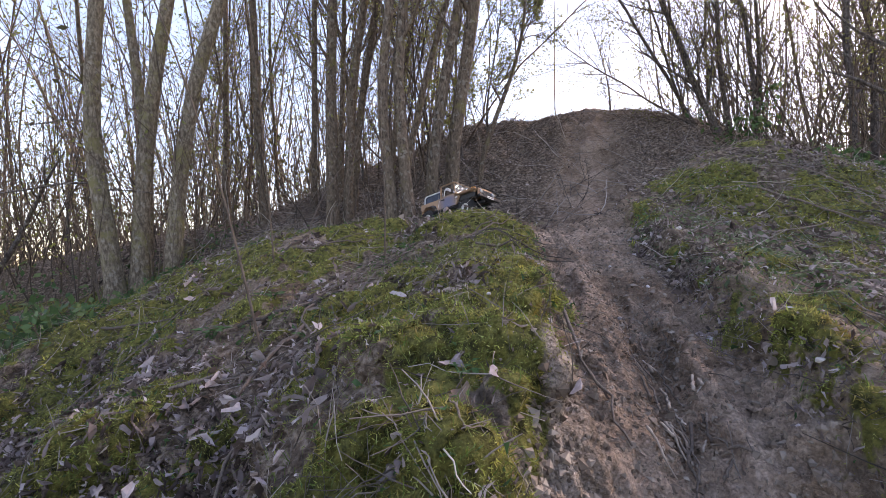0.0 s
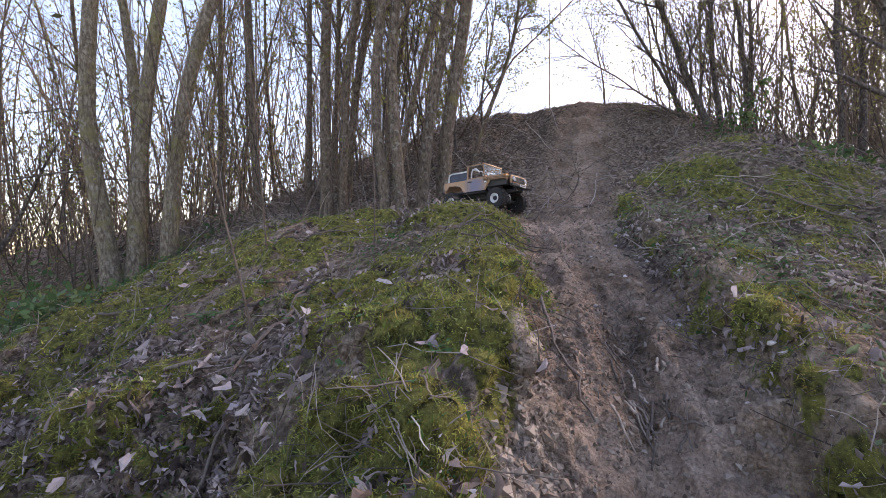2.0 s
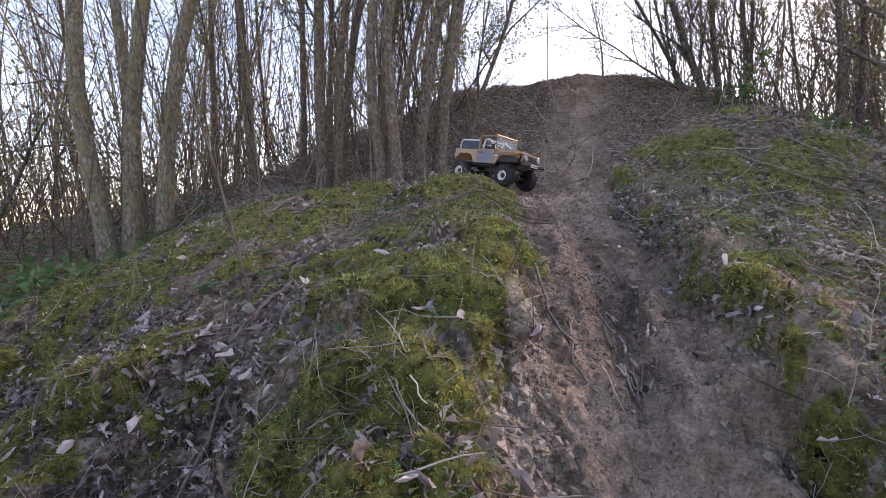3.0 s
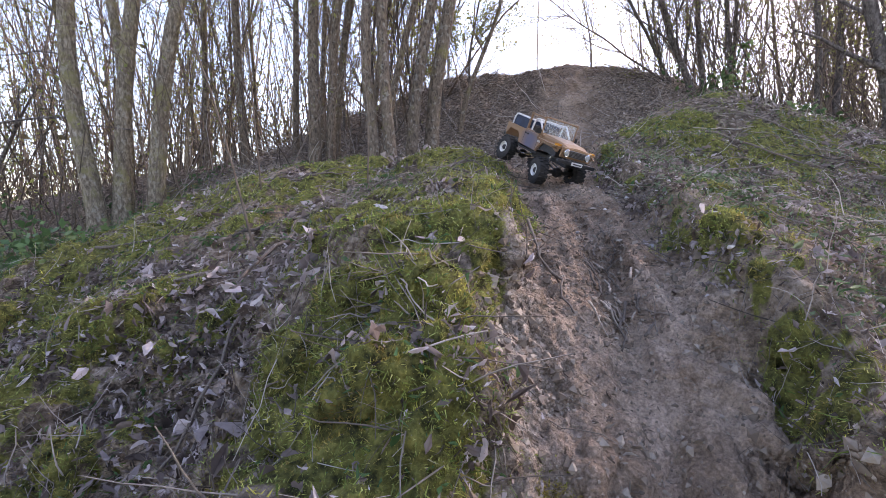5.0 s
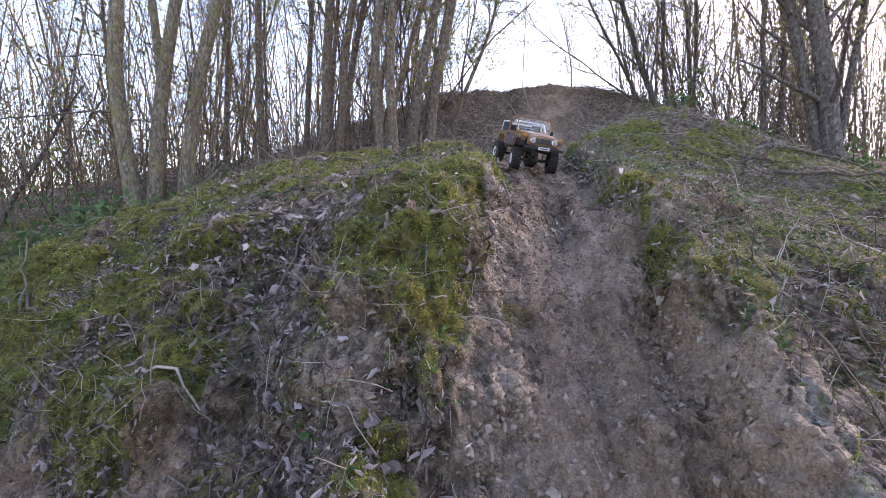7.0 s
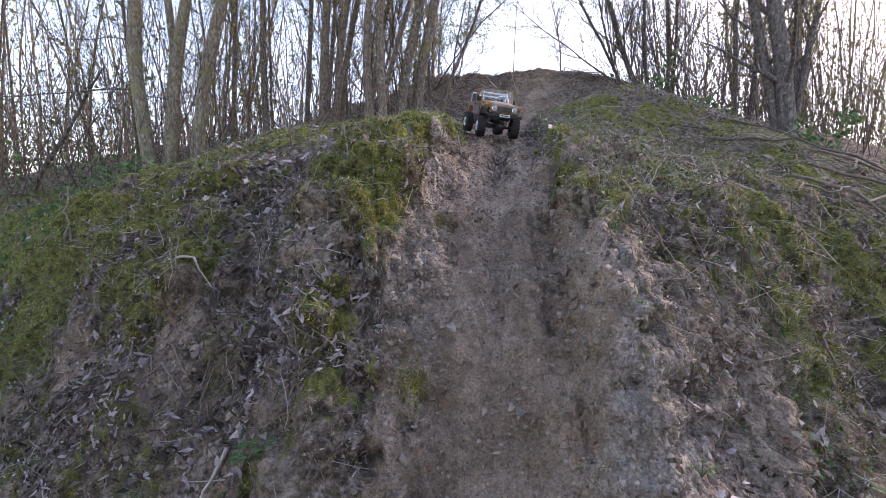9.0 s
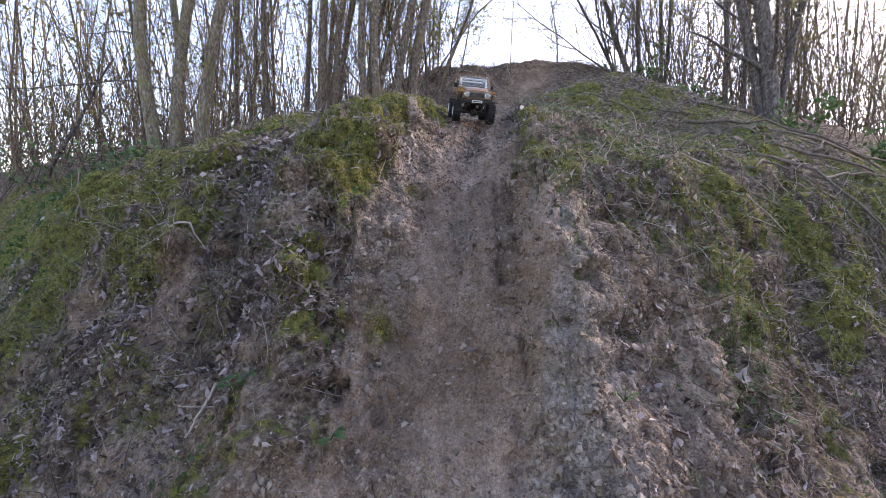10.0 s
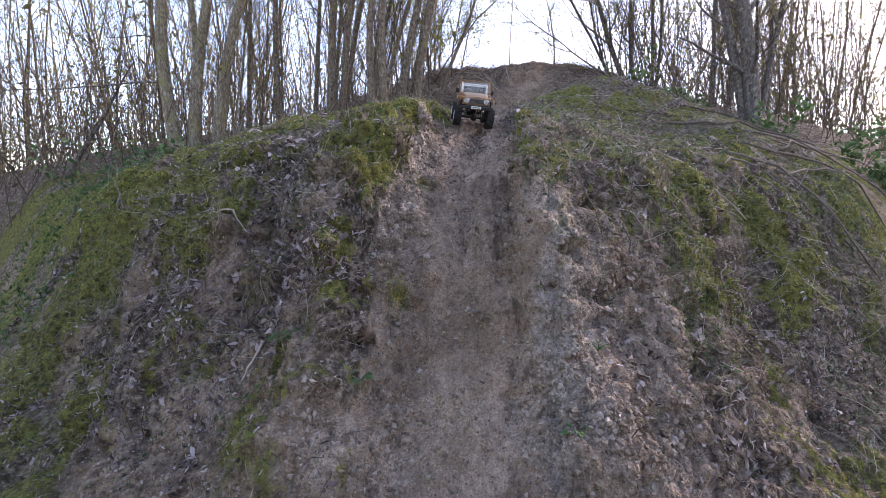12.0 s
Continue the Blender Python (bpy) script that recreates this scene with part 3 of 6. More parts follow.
# ---------------------------------------------------------------- trees
def wander(rng, start, way, length, n, wild, lift):
    pts = [np.array(start, dtype=float)]
    way = np.array(way, dtype=float)
    for _ in range(n):
        way = way + rng.normal(0, wild, 3) + (0, 0, lift)
        way /= np.linalg.norm(way)
        pts.append(pts[-1] + way * length / n)
    return np.array(pts)


def branch_out(rng, pts, rad, count, lo, hi, length, spread, thick, wild, lift, n=6):
    """Rods that leave a rod."""
    out = []
    at = rng.uniform(lo, hi, count) * (len(pts) - 1)
    for a in at:
        i = min(int(a), len(pts) - 2)
        f = a - i
        p = pts[i] * (1 - f) + pts[i + 1] * f
        r = rad[i] * (1 - f) + rad[i + 1] * f
        d = pts[i + 1] - pts[i]
        d /= np.linalg.norm(d)
        side = np.cross(d, rng.normal(0, 1, 3))
        side /= np.linalg.norm(side)
        t = spread * rng.uniform(0.6, 1.25)
        way = d * math.cos(t) + side * math.sin(t)
        ln = length * rng.uniform(0.5, 1.2) * (1 - 0.45 * a / len(pts))
        r0 = min(r * 0.7, thick * rng.uniform(0.7, 1.2))
        q = wander(rng, p, way, ln, n, wild, lift)
        out.append((q, np.linspace(r0, r0 * 0.28, n + 1)))
    return out


def leaf_quads(rng, lines, per_line, size):
    ps, k = [], 0
    for q, _ in lines:
        for _ in range(per_line):
            a = rng.uniform(0.25, 1.0) * (len(q) - 1)
            i = min(int(a), len(q) - 2)
            ps.append(q[i] + (q[i + 1] - q[i]) * (a - i))
    p = np.array(ps) + rng.normal(0, size * 0.5, (len(ps), 3))
    u = rng.normal(0, 1, p.shape)
    u /= np.linalg.norm(u, axis=1)[:, None]
    v = np.cross(u, rng.normal(0, 1, p.shape))
    v /= np.linalg.norm(v, axis=1)[:, None]
    s = size * rng.uniform(0.6, 1.3, (len(p), 1))
    vs = np.stack([p, p + s * (u * 0.5 + v * 0.28), p + s * u, p + s * (u * 0.5 - v * 0.28)], 1).reshape(-1, 3)
    return vs, np.arange(len(vs)).reshape(-1, 4)


def tree(seed, height, radius, bark, lean=(0, 0), limbs=12, limb_len=1.0, first=0.25, twigs=7, leaves=2, bent=0.03, leaf_size=0.022, leaf_mat="bud", fine=5,
         spread=0.75, lift=0.05, name="tree", via=()):
    """A tree standing at its own origin: trunk, branches, foliage. via: (sideways, height) knots that its trunk bends through."""
    rng = np.random.RandomState(seed)
    top = wander(rng, (0, 0, -0.12), (lean[0], lean[1], 1), height, 18, bent, 0.0)
    if via:
        (xa, za), (xb, zb) = via[-2:]
        far = xb + 0.7 * (xb - xa) / (zb - za) * (height - zb)
        knots = sorted([(h, x) for x, h in via] + [(height, far)])
        up = np.linspace(-0.12, height, 19)
        bend = sum(np.interp(up + d, [k[0] for k in knots], [k[1] for k in knots]) for d in (-0.25, -0.12, 0.0, 0.12, 0.25)) / 5
        wob = top - np.linspace(top[0], top[-1], 19)
        top = np.stack([bend, np.linspace(0, lean[1] * height, 19), up], 1) + wob * (0.3, 0.5, 0)
    h = np.linspace(0, 1, 19)
    rad = radius * (1 - 0.8 * h) + radius * 0.45 * np.exp(-h * height / 0.12)
    l1 = branch_out(rng, top, rad, limbs, first, 0.97, limb_len, spread, radius * 0.35, 0.1, lift, 8)
    l2 = [b for q, r in l1 for b in branch_out(rng, q, r, fine, 0.15, 0.98, limb_len * 0.5, 0.7, 0.006, 0.13, 0.03, 5)]
    l3 = [b for q, r in l2 for b in branch_out(rng, q, r, twigs, 0.15, 1.0, limb_len * 0.22, 0.75, 0.0028, 0.2, 0.02, 2)] if twigs else []
    root = new(name)
    vs, fs = tubes([(top, rad)], 12)
    away = 1 + 0.05 * np.array([noise.noise(Vector(v) * 9) for v in vs])
    vs[:, :2] = top[np.repeat(np.arange(19), 12), :2] + (vs[:, :2] - top[np.repeat(np.arange(19), 12), :2]) * away[:, None]
    from_arrays("trunk", vs, fs, MAT[bark], root)
    for limb in l1:
        from_arrays("limb", *tubes([limb], 6), MAT[bark], root)
    if l2:
        parts_v, parts_f = tubes(l2, 4)
        if l3:
            v3, f3 = tubes(l3, 3)
            parts_v, parts_f = np.concatenate([parts_v, v3]), np.concatenate([parts_f, f3 + len(parts_v)])
        tagged(from_arrays("twig_spray", parts_v, parts_f, MAT["twig"], root), kind="stuff")
    if leaves:
        tagged(from_arrays("foliage", *leaf_quads(rng, l3 or l2, leaves, leaf_size), MAT[leaf_mat], root, smooth=False), kind="stuff")
    return root


def stand(ob, x, y, turn=0.0, scale=1.0, sink=0.03):
    ob.matrix_basis = pose(x, y, float(land(x, y, False)) - sink, 0, 0, turn) @ Matrix.Scale(scale, 4)
    return ob


def placed_tree(seed, x, y, z, knots, radius, bark, height, label, group, **more):
    """A tree whose trunk bends through (sideways, height) knots over its foot at (x, y, z)."""
    drop = z - float(land(x, y, False)) + 0.03
    t = tree(seed, height, radius, bark, via=((0.0, drop),) + tuple((dx, dz + drop) for dx, dz in knots), **more)
    stand(t, x, y)
    return tagged(t, label, "tree", group)


def build_trees():
    # three mossy stems beside the knoll, the middle one forked
    stool, text = "trees of one stool", "slender olive grey mossy tree, one stem of a clump"
    few = dict(limbs=9, limb_len=0.9, first=0.38, twigs=6, leaves=3, bent=0.02)
    first = placed_tree(11, -2.333, 3.0, 1.207, ((-0.135, 0.83), (-0.147, 1.21), (-0.065, 1.97)), 0.062, "bark_olive", 6.0, text, stool, **few)
    placed_tree(12, -2.242, 3.08, 1.216, ((0.056, 0.82), (0.146, 1.47), (0.25, 1.97)), 0.058, "bark_olive", 6.0, text, stool, **few)
    placed_tree(14, -2.235, 3.14, 1.216, ((0.035, 0.95), (-0.03, 1.5), (-0.091, 2.0)), 0.04, "bark_olive", 5.5, text, stool, **few)
    placed_tree(13, -2.01, 3.1, 1.225, ((0.112, 0.79), (0.263, 1.45), (0.486, 1.93)), 0.055, "bark_olive", 6.0, text, stool, **few)
    rng = np.random.RandomState(15)
    for z, way, ln, r in ((0.85, (-1, -0.06, 0.03), 1.9, 0.008), (0.8, (1, 0.3, 0.1), 0.9, 0.006), (1.25, (-1, 0.2, 0.35), 0.7, 0.007), (1.5, (-0.8, -0.3, 0.6), 0.6, 0.007)):
        q = wander(rng, (-0.14, -0.02, z), way, ln, 10, 0.07, 0.0)
        from_arrays("limb", *tubes([(q, np.linspace(r, r * 0.35, 11))], 6), MAT["bark_dark"], first)
    snag = tree(16, 1.6, 0.03, "bark_dark", (0.62, 0.1), 5, 0.4, 0.3, 3, 0, 0.03, fine=2)
    stand(snag, -3.75, 3.2)
    tagged(snag, "leaning dead broken stem at the edge of the wood", "tree")
    # the dense clump behind the knoll
    clump, text = "trees of the clump", "tall thin tree with brown grey bark in a dense clump"
    many = dict(limbs=16, limb_len=0.85, first=0.18, twigs=8, leaves=5, bent=0.02)
    for seed, x, y, z, knots, r in ((21, -0.398, 2.85, 1.562, ((-0.071, 0.78), (0.025, 1.36)), 0.034), (22, -0.297, 2.85, 1.574, ((-0.044, 0.9), (0.034, 1.34)), 0.038),
                                    (23, -0.2, 3.1, 1.791, ((0.154, 0.79), (0.27, 1.23)), 0.042), (24, -0.066, 3.2, 1.931, ((0.147, 0.64), (0.241, 1.13)), 0.05),
                                    (25, -0.957, 3.4, 1.537, ((0.009, 0.9), (0.05, 1.73)), 0.046), (26, -0.865, 3.45, 1.534, ((0.087, 1.11), (0.226, 1.74)), 0.036),
                                    (27, -0.905, 3.7, 1.544, ((0.107, 0.97), (0.293, 1.86)), 0.034), (28, -1.56, 3.6, 1.46, ((-0.047, 0.85), (-0.044, 1.98)), 0.034),
                                    (29, -2.05, 3.9, 1.531, ((0.029, 1.12), (0.082, 2.1)), 0.027), (30, -1.284, 3.9, 1.593, ((0.024, 1.01), (0.047, 1.98)), 0.028),
                                    (31, -1.1, 4.0, 1.6, ((0.06, 1.0), (0.12, 1.9)), 0.025), (32, -0.7, 4.1, 1.65, ((0.15, 1.0), (0.33, 1.8)), 0.028),
                                    (33, -0.5, 3.6, 1.7, ((0.2, 0.9), (0.42, 1.6)), 0.03)):
        placed_tree(seed, x, y, z, knots, r, "bark_brown", 6.5, text, clump, **many)
    placed_tree(41, 0.132, 3.9, 2.108, ((0.226, 0.48), (0.419, 0.98), (0.45, 1.35)), 0.024, "bark_brown", 2.4, "thin tree leaning out over the slope of the hill", "",
                       limbs=15, limb_len=0.5, first=0.3, twigs=6, leaves=6, bent=0.02, lift=0.03)
    # leafy growth behind the clump, on the flank of the hill
    for k, (x, y, h) in enumerate(((0.0, 4.4, 2.2), (0.25, 4.8, 2.0), (-0.35, 4.6, 2.6), (-0.8, 5.0, 2.8))):
        t = tree(45 + k, h, 0.014, "bark_dark", (0.05 * k - 0.05, 0.0), 20, 0.75, 0.08, 8, 7, 0.05, leaf_size=0.024, name="shrub")
        stand(t, x, y)
        tagged(t, "bushy shrub with small pale green leaves", "shrub", "leafy shrubs")
    # on the hilltop
    pole = tree(42, 3.4, 0.007, "bark_brown", (-0.01, 0), 3, 0.12, 0.5, 0, 0, 0.012, name="sapling")
    stand(pole, 1.08, 5.6)
    tagged(pole, "single bare whip-like sapling on the hilltop", "sapling")
    shrub = tree(43, 1.5, 0.012, "bark_dark", (0.0, 0), 20, 0.6, 0.04, 6, 2, 0.04, name="shrub", spread=0.45, lift=0.12)
    stand(shrub, 1.76, 5.75)
    tagged(shrub, "small bare shrub on the hilltop", "shrub")
    # to the right of the hill
    for k, (x, y, r, ln, hgt) in enumerate(((2.5, 4.7, 0.034, (-0.34, 0.0), 4.6), (2.6, 4.75, 0.026, (-0.14, 0.0), 4.8), (2.75, 4.6, 0.026, (0.05, 0.0), 5.0),
                                            (2.9, 4.9, 0.022, (0.22, 0.0), 4.6), (3.3, 4.2, 0.03, (0.06, 0.0), 5.2), (3.55, 4.35, 0.032, (0.14, 0.0), 5.2),
                                            (3.75, 4.1, 0.026, (0.25, 0.0), 5.0), (2.42, 4.9, 0.02, (-0.55, 0.0), 3.4), (2.5, 4.85, 0.015, (-0.8, 0.05), 2.0), (2.4, 5.1, 0.016, (-0.3, 0.0), 3.0))):
        t = tree(51 + k, hgt, r, "bark_dark", ln, 20, 0.9, 0.08, 7, 3, 0.045)
        stand(t, x, y)
        tagged(t, "bushy dark-barked tree with bare twigs beside the hill", "tree", "trees beside the hill")
    for k, (x, y, knots, r) in enumerate(((3.148, 3.12, ((-0.066, 0.72), (-0.155, 1.24)), 0.07), (3.13, 3.2, ((-0.08, 0.45), (-0.26, 1.25)), 0.048), (3.25, 3.25, ((0.05, 0.5), (0.2, 1.3)), 0.03))):
        placed_tree(61 + k, x, y, 1.459, knots, r, "bark_dark", 6.0, "dark tree on the shoulder of the mound", "trees on the shoulder",
                    limbs=20, limb_len=1.0, first=0.1, twigs=7, leaves=3, bent=0.02)
    # woods on both sides
    rng = np.random.RandomState(5)
    kinds = []
    for k in range(7):
        thin = tree(80 + k, 5.5, 0.008 + 0.003 * (k % 4), ("bark_brown", "bark_olive", "bark_dark")[k % 3], (rng.normal(0, 0.08), rng.normal(0, 0.08)),
                    11, 0.8, 0.1, 5, 3, 0.05, fine=4)
        tagged(thin, "thin bare woodland tree with first spring leaves", "tree", "woodland trees")
        kinds.append(thin)
    spots = []
    for lo_x, hi_x, lo_y, hi_y, count in ((-7.5, -1.7, 2.9, 8.5, 36), (-3.0, -0.4, 4.2, 7.0, 16), (-0.9, 0.2, 6.0, 8.0, 7), (2.6, 9.0, 4.8, 9.5, 34), (4.2, 8, 2.4, 5, 9)):
        for _ in range(count):
            x, y = rng.uniform(lo_x, hi_x), rng.uniform(lo_y, hi_y)
            if x < 1 or x > 0.42 * y:
                spots.append((x, y))
    for k, (x, y) in enumerate(spots):
        s = rng.uniform(0.8, 1.25)
        m = pose(x, y, float(land(x, y, False)) - 0.03, 0, 0, rng.uniform(0, 360)) @ Matrix.Scale(s, 4)
        if k < len(kinds):
            kinds[k].matrix_basis = m
        else:
            copy_thing(kinds[k % len(kinds)], m @ Matrix.Scale(1 / kinds[k % len(kinds)].scale[0], 4))
    # far woods all round the view
    lines, fine_lines = [], []
    for _ in range(820):
        a = rng.uniform(-1.25, 1.25)
        far = rng.uniform(9, 26)
        x, y = far * math.sin(a), far * math.cos(a)
        if 0.02 < x / y < 0.4:
            continue
        p = wander(rng, (x, y, float(land(x, y, False)) - 0.1), (rng.normal(0, 0.1), rng.normal(0, 0.1), 1), rng.uniform(4, 8), 7, 0.06, 0)
        r = rng.uniform(0.012, 0.03)
        lines.append((p, np.linspace(r, r * 0.3, 8)))
    for q, r in lines:
        fine_lines += branch_out(rng, q, r, 14, 0.06, 0.98, 1.2, 0.8, 0.009, 0.12, 0.05, 4)
    v1, f1 = tubes(lines, 5)
    v2, f2 = tubes(fine_lines, 3)
    far_wood = from_arrays("far_wood", np.concatenate([v1, v2]), np.concatenate([f1, f2 + len(v1)]), MAT["twig"])
    tagged(far_wood, "distant bare woodland of thin grey stems", "woodland", kind="stuff")
    haze = from_arrays("far_foliage", *leaf_quads(rng, fine_lines, 3, 0.07), MAT["bud"], smooth=False)
    tagged(haze, "first pale green leaves of the distant woodland", "foliage", kind="stuff")


build_trees()


# ---------------------------------------------------------------- the model truck
def box_bm(x0, x1, y0, y1, z0, z1, bevel=0.002, taper=None):
    bm = bmesh.new()
    bmesh.ops.create_cube(bm, size=1)
    for v in bm.verts:
        v.co = ((x0 + x1) / 2 + v.co.x * (x1 - x0), (y0 + y1) / 2 + v.co.y * (y1 - y0), (z0 + z1) / 2 + v.co.z * (z1 - z0))
    if bevel:
        bmesh.ops.bevel(bm, geom=list(bm.edges), offset=bevel, segments=2, affect="EDGES", profile=0.6)
    return bm


def rod_bm(points, radius, sides=8):
    vs, fs = tubes([(np.array(points, dtype=float), np.full(len(points), radius))], sides)
    bm = bmesh.new()
    made = [bm.verts.new(v) for v in vs]
    for f in fs:
        bm.faces.new([made[i] for i in f])
    for end in (made[:sides], made[-sides:]):
        bm.faces.new(end)
    bmesh.ops.recalc_face_normals(bm, faces=bm.faces)
    return bm


def plate_bm(profile, x0, x1, bevel=0.0015):
    """A panel with a side outline in (y, z), between two x."""
    bm = bmesh.new()
    a = [bm.verts.new((x0, y, z)) for y, z in profile]
    f = bm.faces.new(a)
    r = bmesh.ops.extrude_face_region(bm, geom=[f])
    for v in r["geom"]:
        if isinstance(v, bmesh.types.BMVert):
            v.co.x = x1
    bmesh.ops.recalc_face_normals(bm, faces=bm.faces)
    if bevel:
        bmesh.ops.bevel(bm, geom=[e for e in bm.edges if abs(e.verts[0].co.x - e.verts[1].co.x) < 1e-6], offset=bevel, segments=2, affect="EDGES")
    return bm


def lathe_bm(profile, sides=28):
    """A solid of revolution round x from (x, radius) pairs."""
    bm = bmesh.new()
    rings = []
    for x, r in profile:
        rings.append([bm.verts.new((x, r * math.cos(2 * math.pi * k / sides), r * math.sin(2 * math.pi * k / sides))) for k in range(sides)])
    for a, b in zip(rings, rings[1:]):
        for k in range(sides):
            bm.faces.new((a[k], a[(k + 1) % sides], b[(k + 1) % sides], b[k]))
    bmesh.ops.recalc_face_normals(bm, faces=bm.faces)
    return bm


def merge(*bms):
    out = bms[0]
    for b in bms[1:]:
        me = bpy.data.meshes.new("tmp")
        b.to_mesh(me)
        b.free()
        out.from_mesh(me)
        bpy.data.meshes.remove(me)
    return out


def truck_paint():
    m, n, l, b = material("colour_shift_paint", 0.34, 0.3, 0.4)
    tc = n.new("ShaderNodeTexCoord")
    sx = n.new("ShaderNodeSeparateXYZ")
    l.new(tc.outputs["Object"], sx.inputs[0])
    wob = noise_tex(n, l, 9.0, 4, 0.6)
    door = calc(n, l, "SUBTRACT", 1.0, calc(n, l, "MULTIPLY", calc(n, l, "ABSOLUTE", calc(n, l, "ADD", sx.outputs["Y"], 0.0), 0), 11.0), True)
    side = calc(n, l, "MULTIPLY", calc(n, l, "SUBTRACT", calc(n, l, "ABSOLUTE", sx.outputs["X"], 0), 0.07), 60.0, True)
    low = calc(n, l, "MULTIPLY", calc(n, l, "SUBTRACT", 0.178, sx.outputs["Z"]), 40.0, True)
    f = calc(n, l, "MULTIPLY", calc(n, l, "MULTIPLY", door, side), low)
    f = calc(n, l, "ADD", f, calc(n, l, "MULTIPLY", calc(n, l, "SUBTRACT", wob, 0.5), 0.5), True)
    col = ramp(n, l, f, [(0.15, (0.25, 0.145, 0.08)), (0.5, (0.15, 0.108, 0.105)), (0.85, (0.1, 0.094, 0.13))])
    l.new(col, b.inputs["Base Color"])
    dust = noise_tex(n, l, 60.0, 5, 0.7)
    l.new(calc(n, l, "ADD", calc(n, l, "MULTIPLY", dust, 0.35), 0.18), b.inputs["Roughness"])
    return m


def build_truck():
    paint = truck_paint()
    rubber = simple("tyre_rubber", [(0.3, (0.012, 0.012, 0.013)), (0.7, (0.04, 0.036, 0.033))], 80, 0.85, 0.5, 0.001)
    black = simple("black_plastic", [(0.3, (0.012, 0.012, 0.013)), (0.7, (0.035, 0.034, 0.034))], 60, 0.55, 0.2, 0.0005)
    white = simple("white_paint", [(0.3, (0.5, 0.49, 0.47)), (0.7, (0.68, 0.67, 0.65))], 50, 0.4, 0.1, 0.0005)
    chrome = simple("dull_chrome", [(0.3, (0.5, 0.5, 0.5)), (0.7, (0.72, 0.72, 0.72))], 50, 0.22, 0.1, 0.0003, 1.0)
    blue = simple("dark_blue_sheet", [(0.3, (0.012, 0.018, 0.034)), (0.7, (0.025, 0.038, 0.066))], 20, 0.4, 0.1, 0.0005)
    grey = simple("grey_mesh", [(0.3, (0.08, 0.08, 0.085)), (0.7, (0.16, 0.16, 0.165))], 60, 0.5, 0.1, 0.0005)
    amber = simple("amber_lens", [(0.3, (0.5, 0.2, 0.03)), (0.7, (0.6, 0.28, 0.06))], 40, 0.2, 0.0)
    red = simple("red_lens", [(0.3, (0.4, 0.02, 0.02)), (0.7, (0.5, 0.04, 0.03))], 40, 0.2, 0.0)
    seat_mat = simple("dark_seat_cloth", [(0.3, (0.03, 0.028, 0.026)), (0.7, (0.07, 0.065, 0.06))], 90, 0.9, 0.3, 0.0005)
    lens_mat = simple("lamp_glass", [(0.3, (0.24, 0.24, 0.24)), (0.7, (0.4, 0.4, 0.39))], 60, 0.15, 0.1, 0.0005)
    glass, gn, gl, gb = material("clear_sheet", 0.06, 0.0, 0.5)
    gb.inputs["Base Color"].default_value = (0.85, 0.9, 0.92, 1)
    gb.inputs["Transmission Weight"].default_value = 0.9
    gb.inputs["IOR"].default_value = 1.15

    truck = new("model_truck")
    tagged(truck, "radio-controlled model off-roader, gold and purple paint, black tyres, white roll bars", "model truck")

    # body sides with angular wheel arches
    outline = [(0.198, 0.128), (0.198, 0.168), (0.05, 0.168), (-0.052, 0.17), (-0.07, 0.166), (-0.196, 0.16), (-0.202, 0.148), (-0.196, 0.138), (-0.178, 0.148),
               (-0.098, 0.15), (-0.068, 0.106), (0.072, 0.106), (0.088, 0.138), (0.105, 0.147), (0.165, 0.147), (0.178, 0.128)]
    for s in (-1, 1):
        side = part("side_panel", plate_bm(outline, s * 0.085, s * 0.09), paint, truck)
        part("door_seam", merge(box_bm(s * 0.0895, s * 0.0908, -0.0555, -0.0545, 0.112, 0.168, 0), box_bm(s * 0.0895, s * 0.0908, 0.0445, 0.0455, 0.112, 0.166, 0)), black, side)
        part("door_handle", box_bm(s * 0.09, s * 0.0945, 0.018, 0.037, 0.153, 0.157, 0.001), black, side)
        part("marker_lamp", box_bm(s * 0.09, s * 0.0935, -0.075, -0.062, 0.143, 0.149, 0.0015), white, side)
        part("fender_lip", merge(
            box_bm(s * 0.086, s * 0.104, -0.18, -0.096, 0.149, 0.153, 0.001),
            rod_bm([(s * 0.1, -0.097, 0.15), (s * 0.096, -0.068, 0.108)], 0.003, 6),
            rod_bm([(s * 0.1, -0.18, 0.15), (s * 0.098, -0.2, 0.142)], 0.003, 6)), paint, truck)
        part("fender_top", box_bm(s * 0.062, s * 0.101, -0.198, -0.065, 0.156, 0.161, 0.002), paint, truck)
        part("turn_lamp", box_bm(s * 0.08, s * 0.096, -0.196, -0.18, 0.161, 0.168, 0.002), amber, truck)
        part("inner_arch", box_bm(s * 0.05, s * 0.085, -0.19, -0.08, 0.12, 0.15, 0.001), black, truck)
        part("slider", rod_bm([(s * 0.082, -0.066, 0.098), (s * 0.088, -0.05, 0.096), (s * 0.088, 0.06, 0.096), (s * 0.08, 0.075, 0.098)], 0.004), black, truck)
        # upper door frame
        frame_part = part("door_frame", merge(
            box_bm(s * 0.083, s * 0.09, -0.053, 0.047, 0.168, 0.174, 0.001), box_bm(s * 0.083, s * 0.089, 0.04, 0.047, 0.168, 0.241, 0.001),
            box_bm(s * 0.083, s * 0.089, -0.05, 0.047, 0.235, 0.241, 0.001)), paint, truck)
        part("mirror", merge(box_bm(s * 0.093, s * 0.107, -0.052, -0.047, 0.176, 0.195, 0.002), rod_bm([(s * 0.088, -0.05, 0.178), (s * 0.097, -0.05, 0.182)], 0.0015, 6)), black, frame_part)
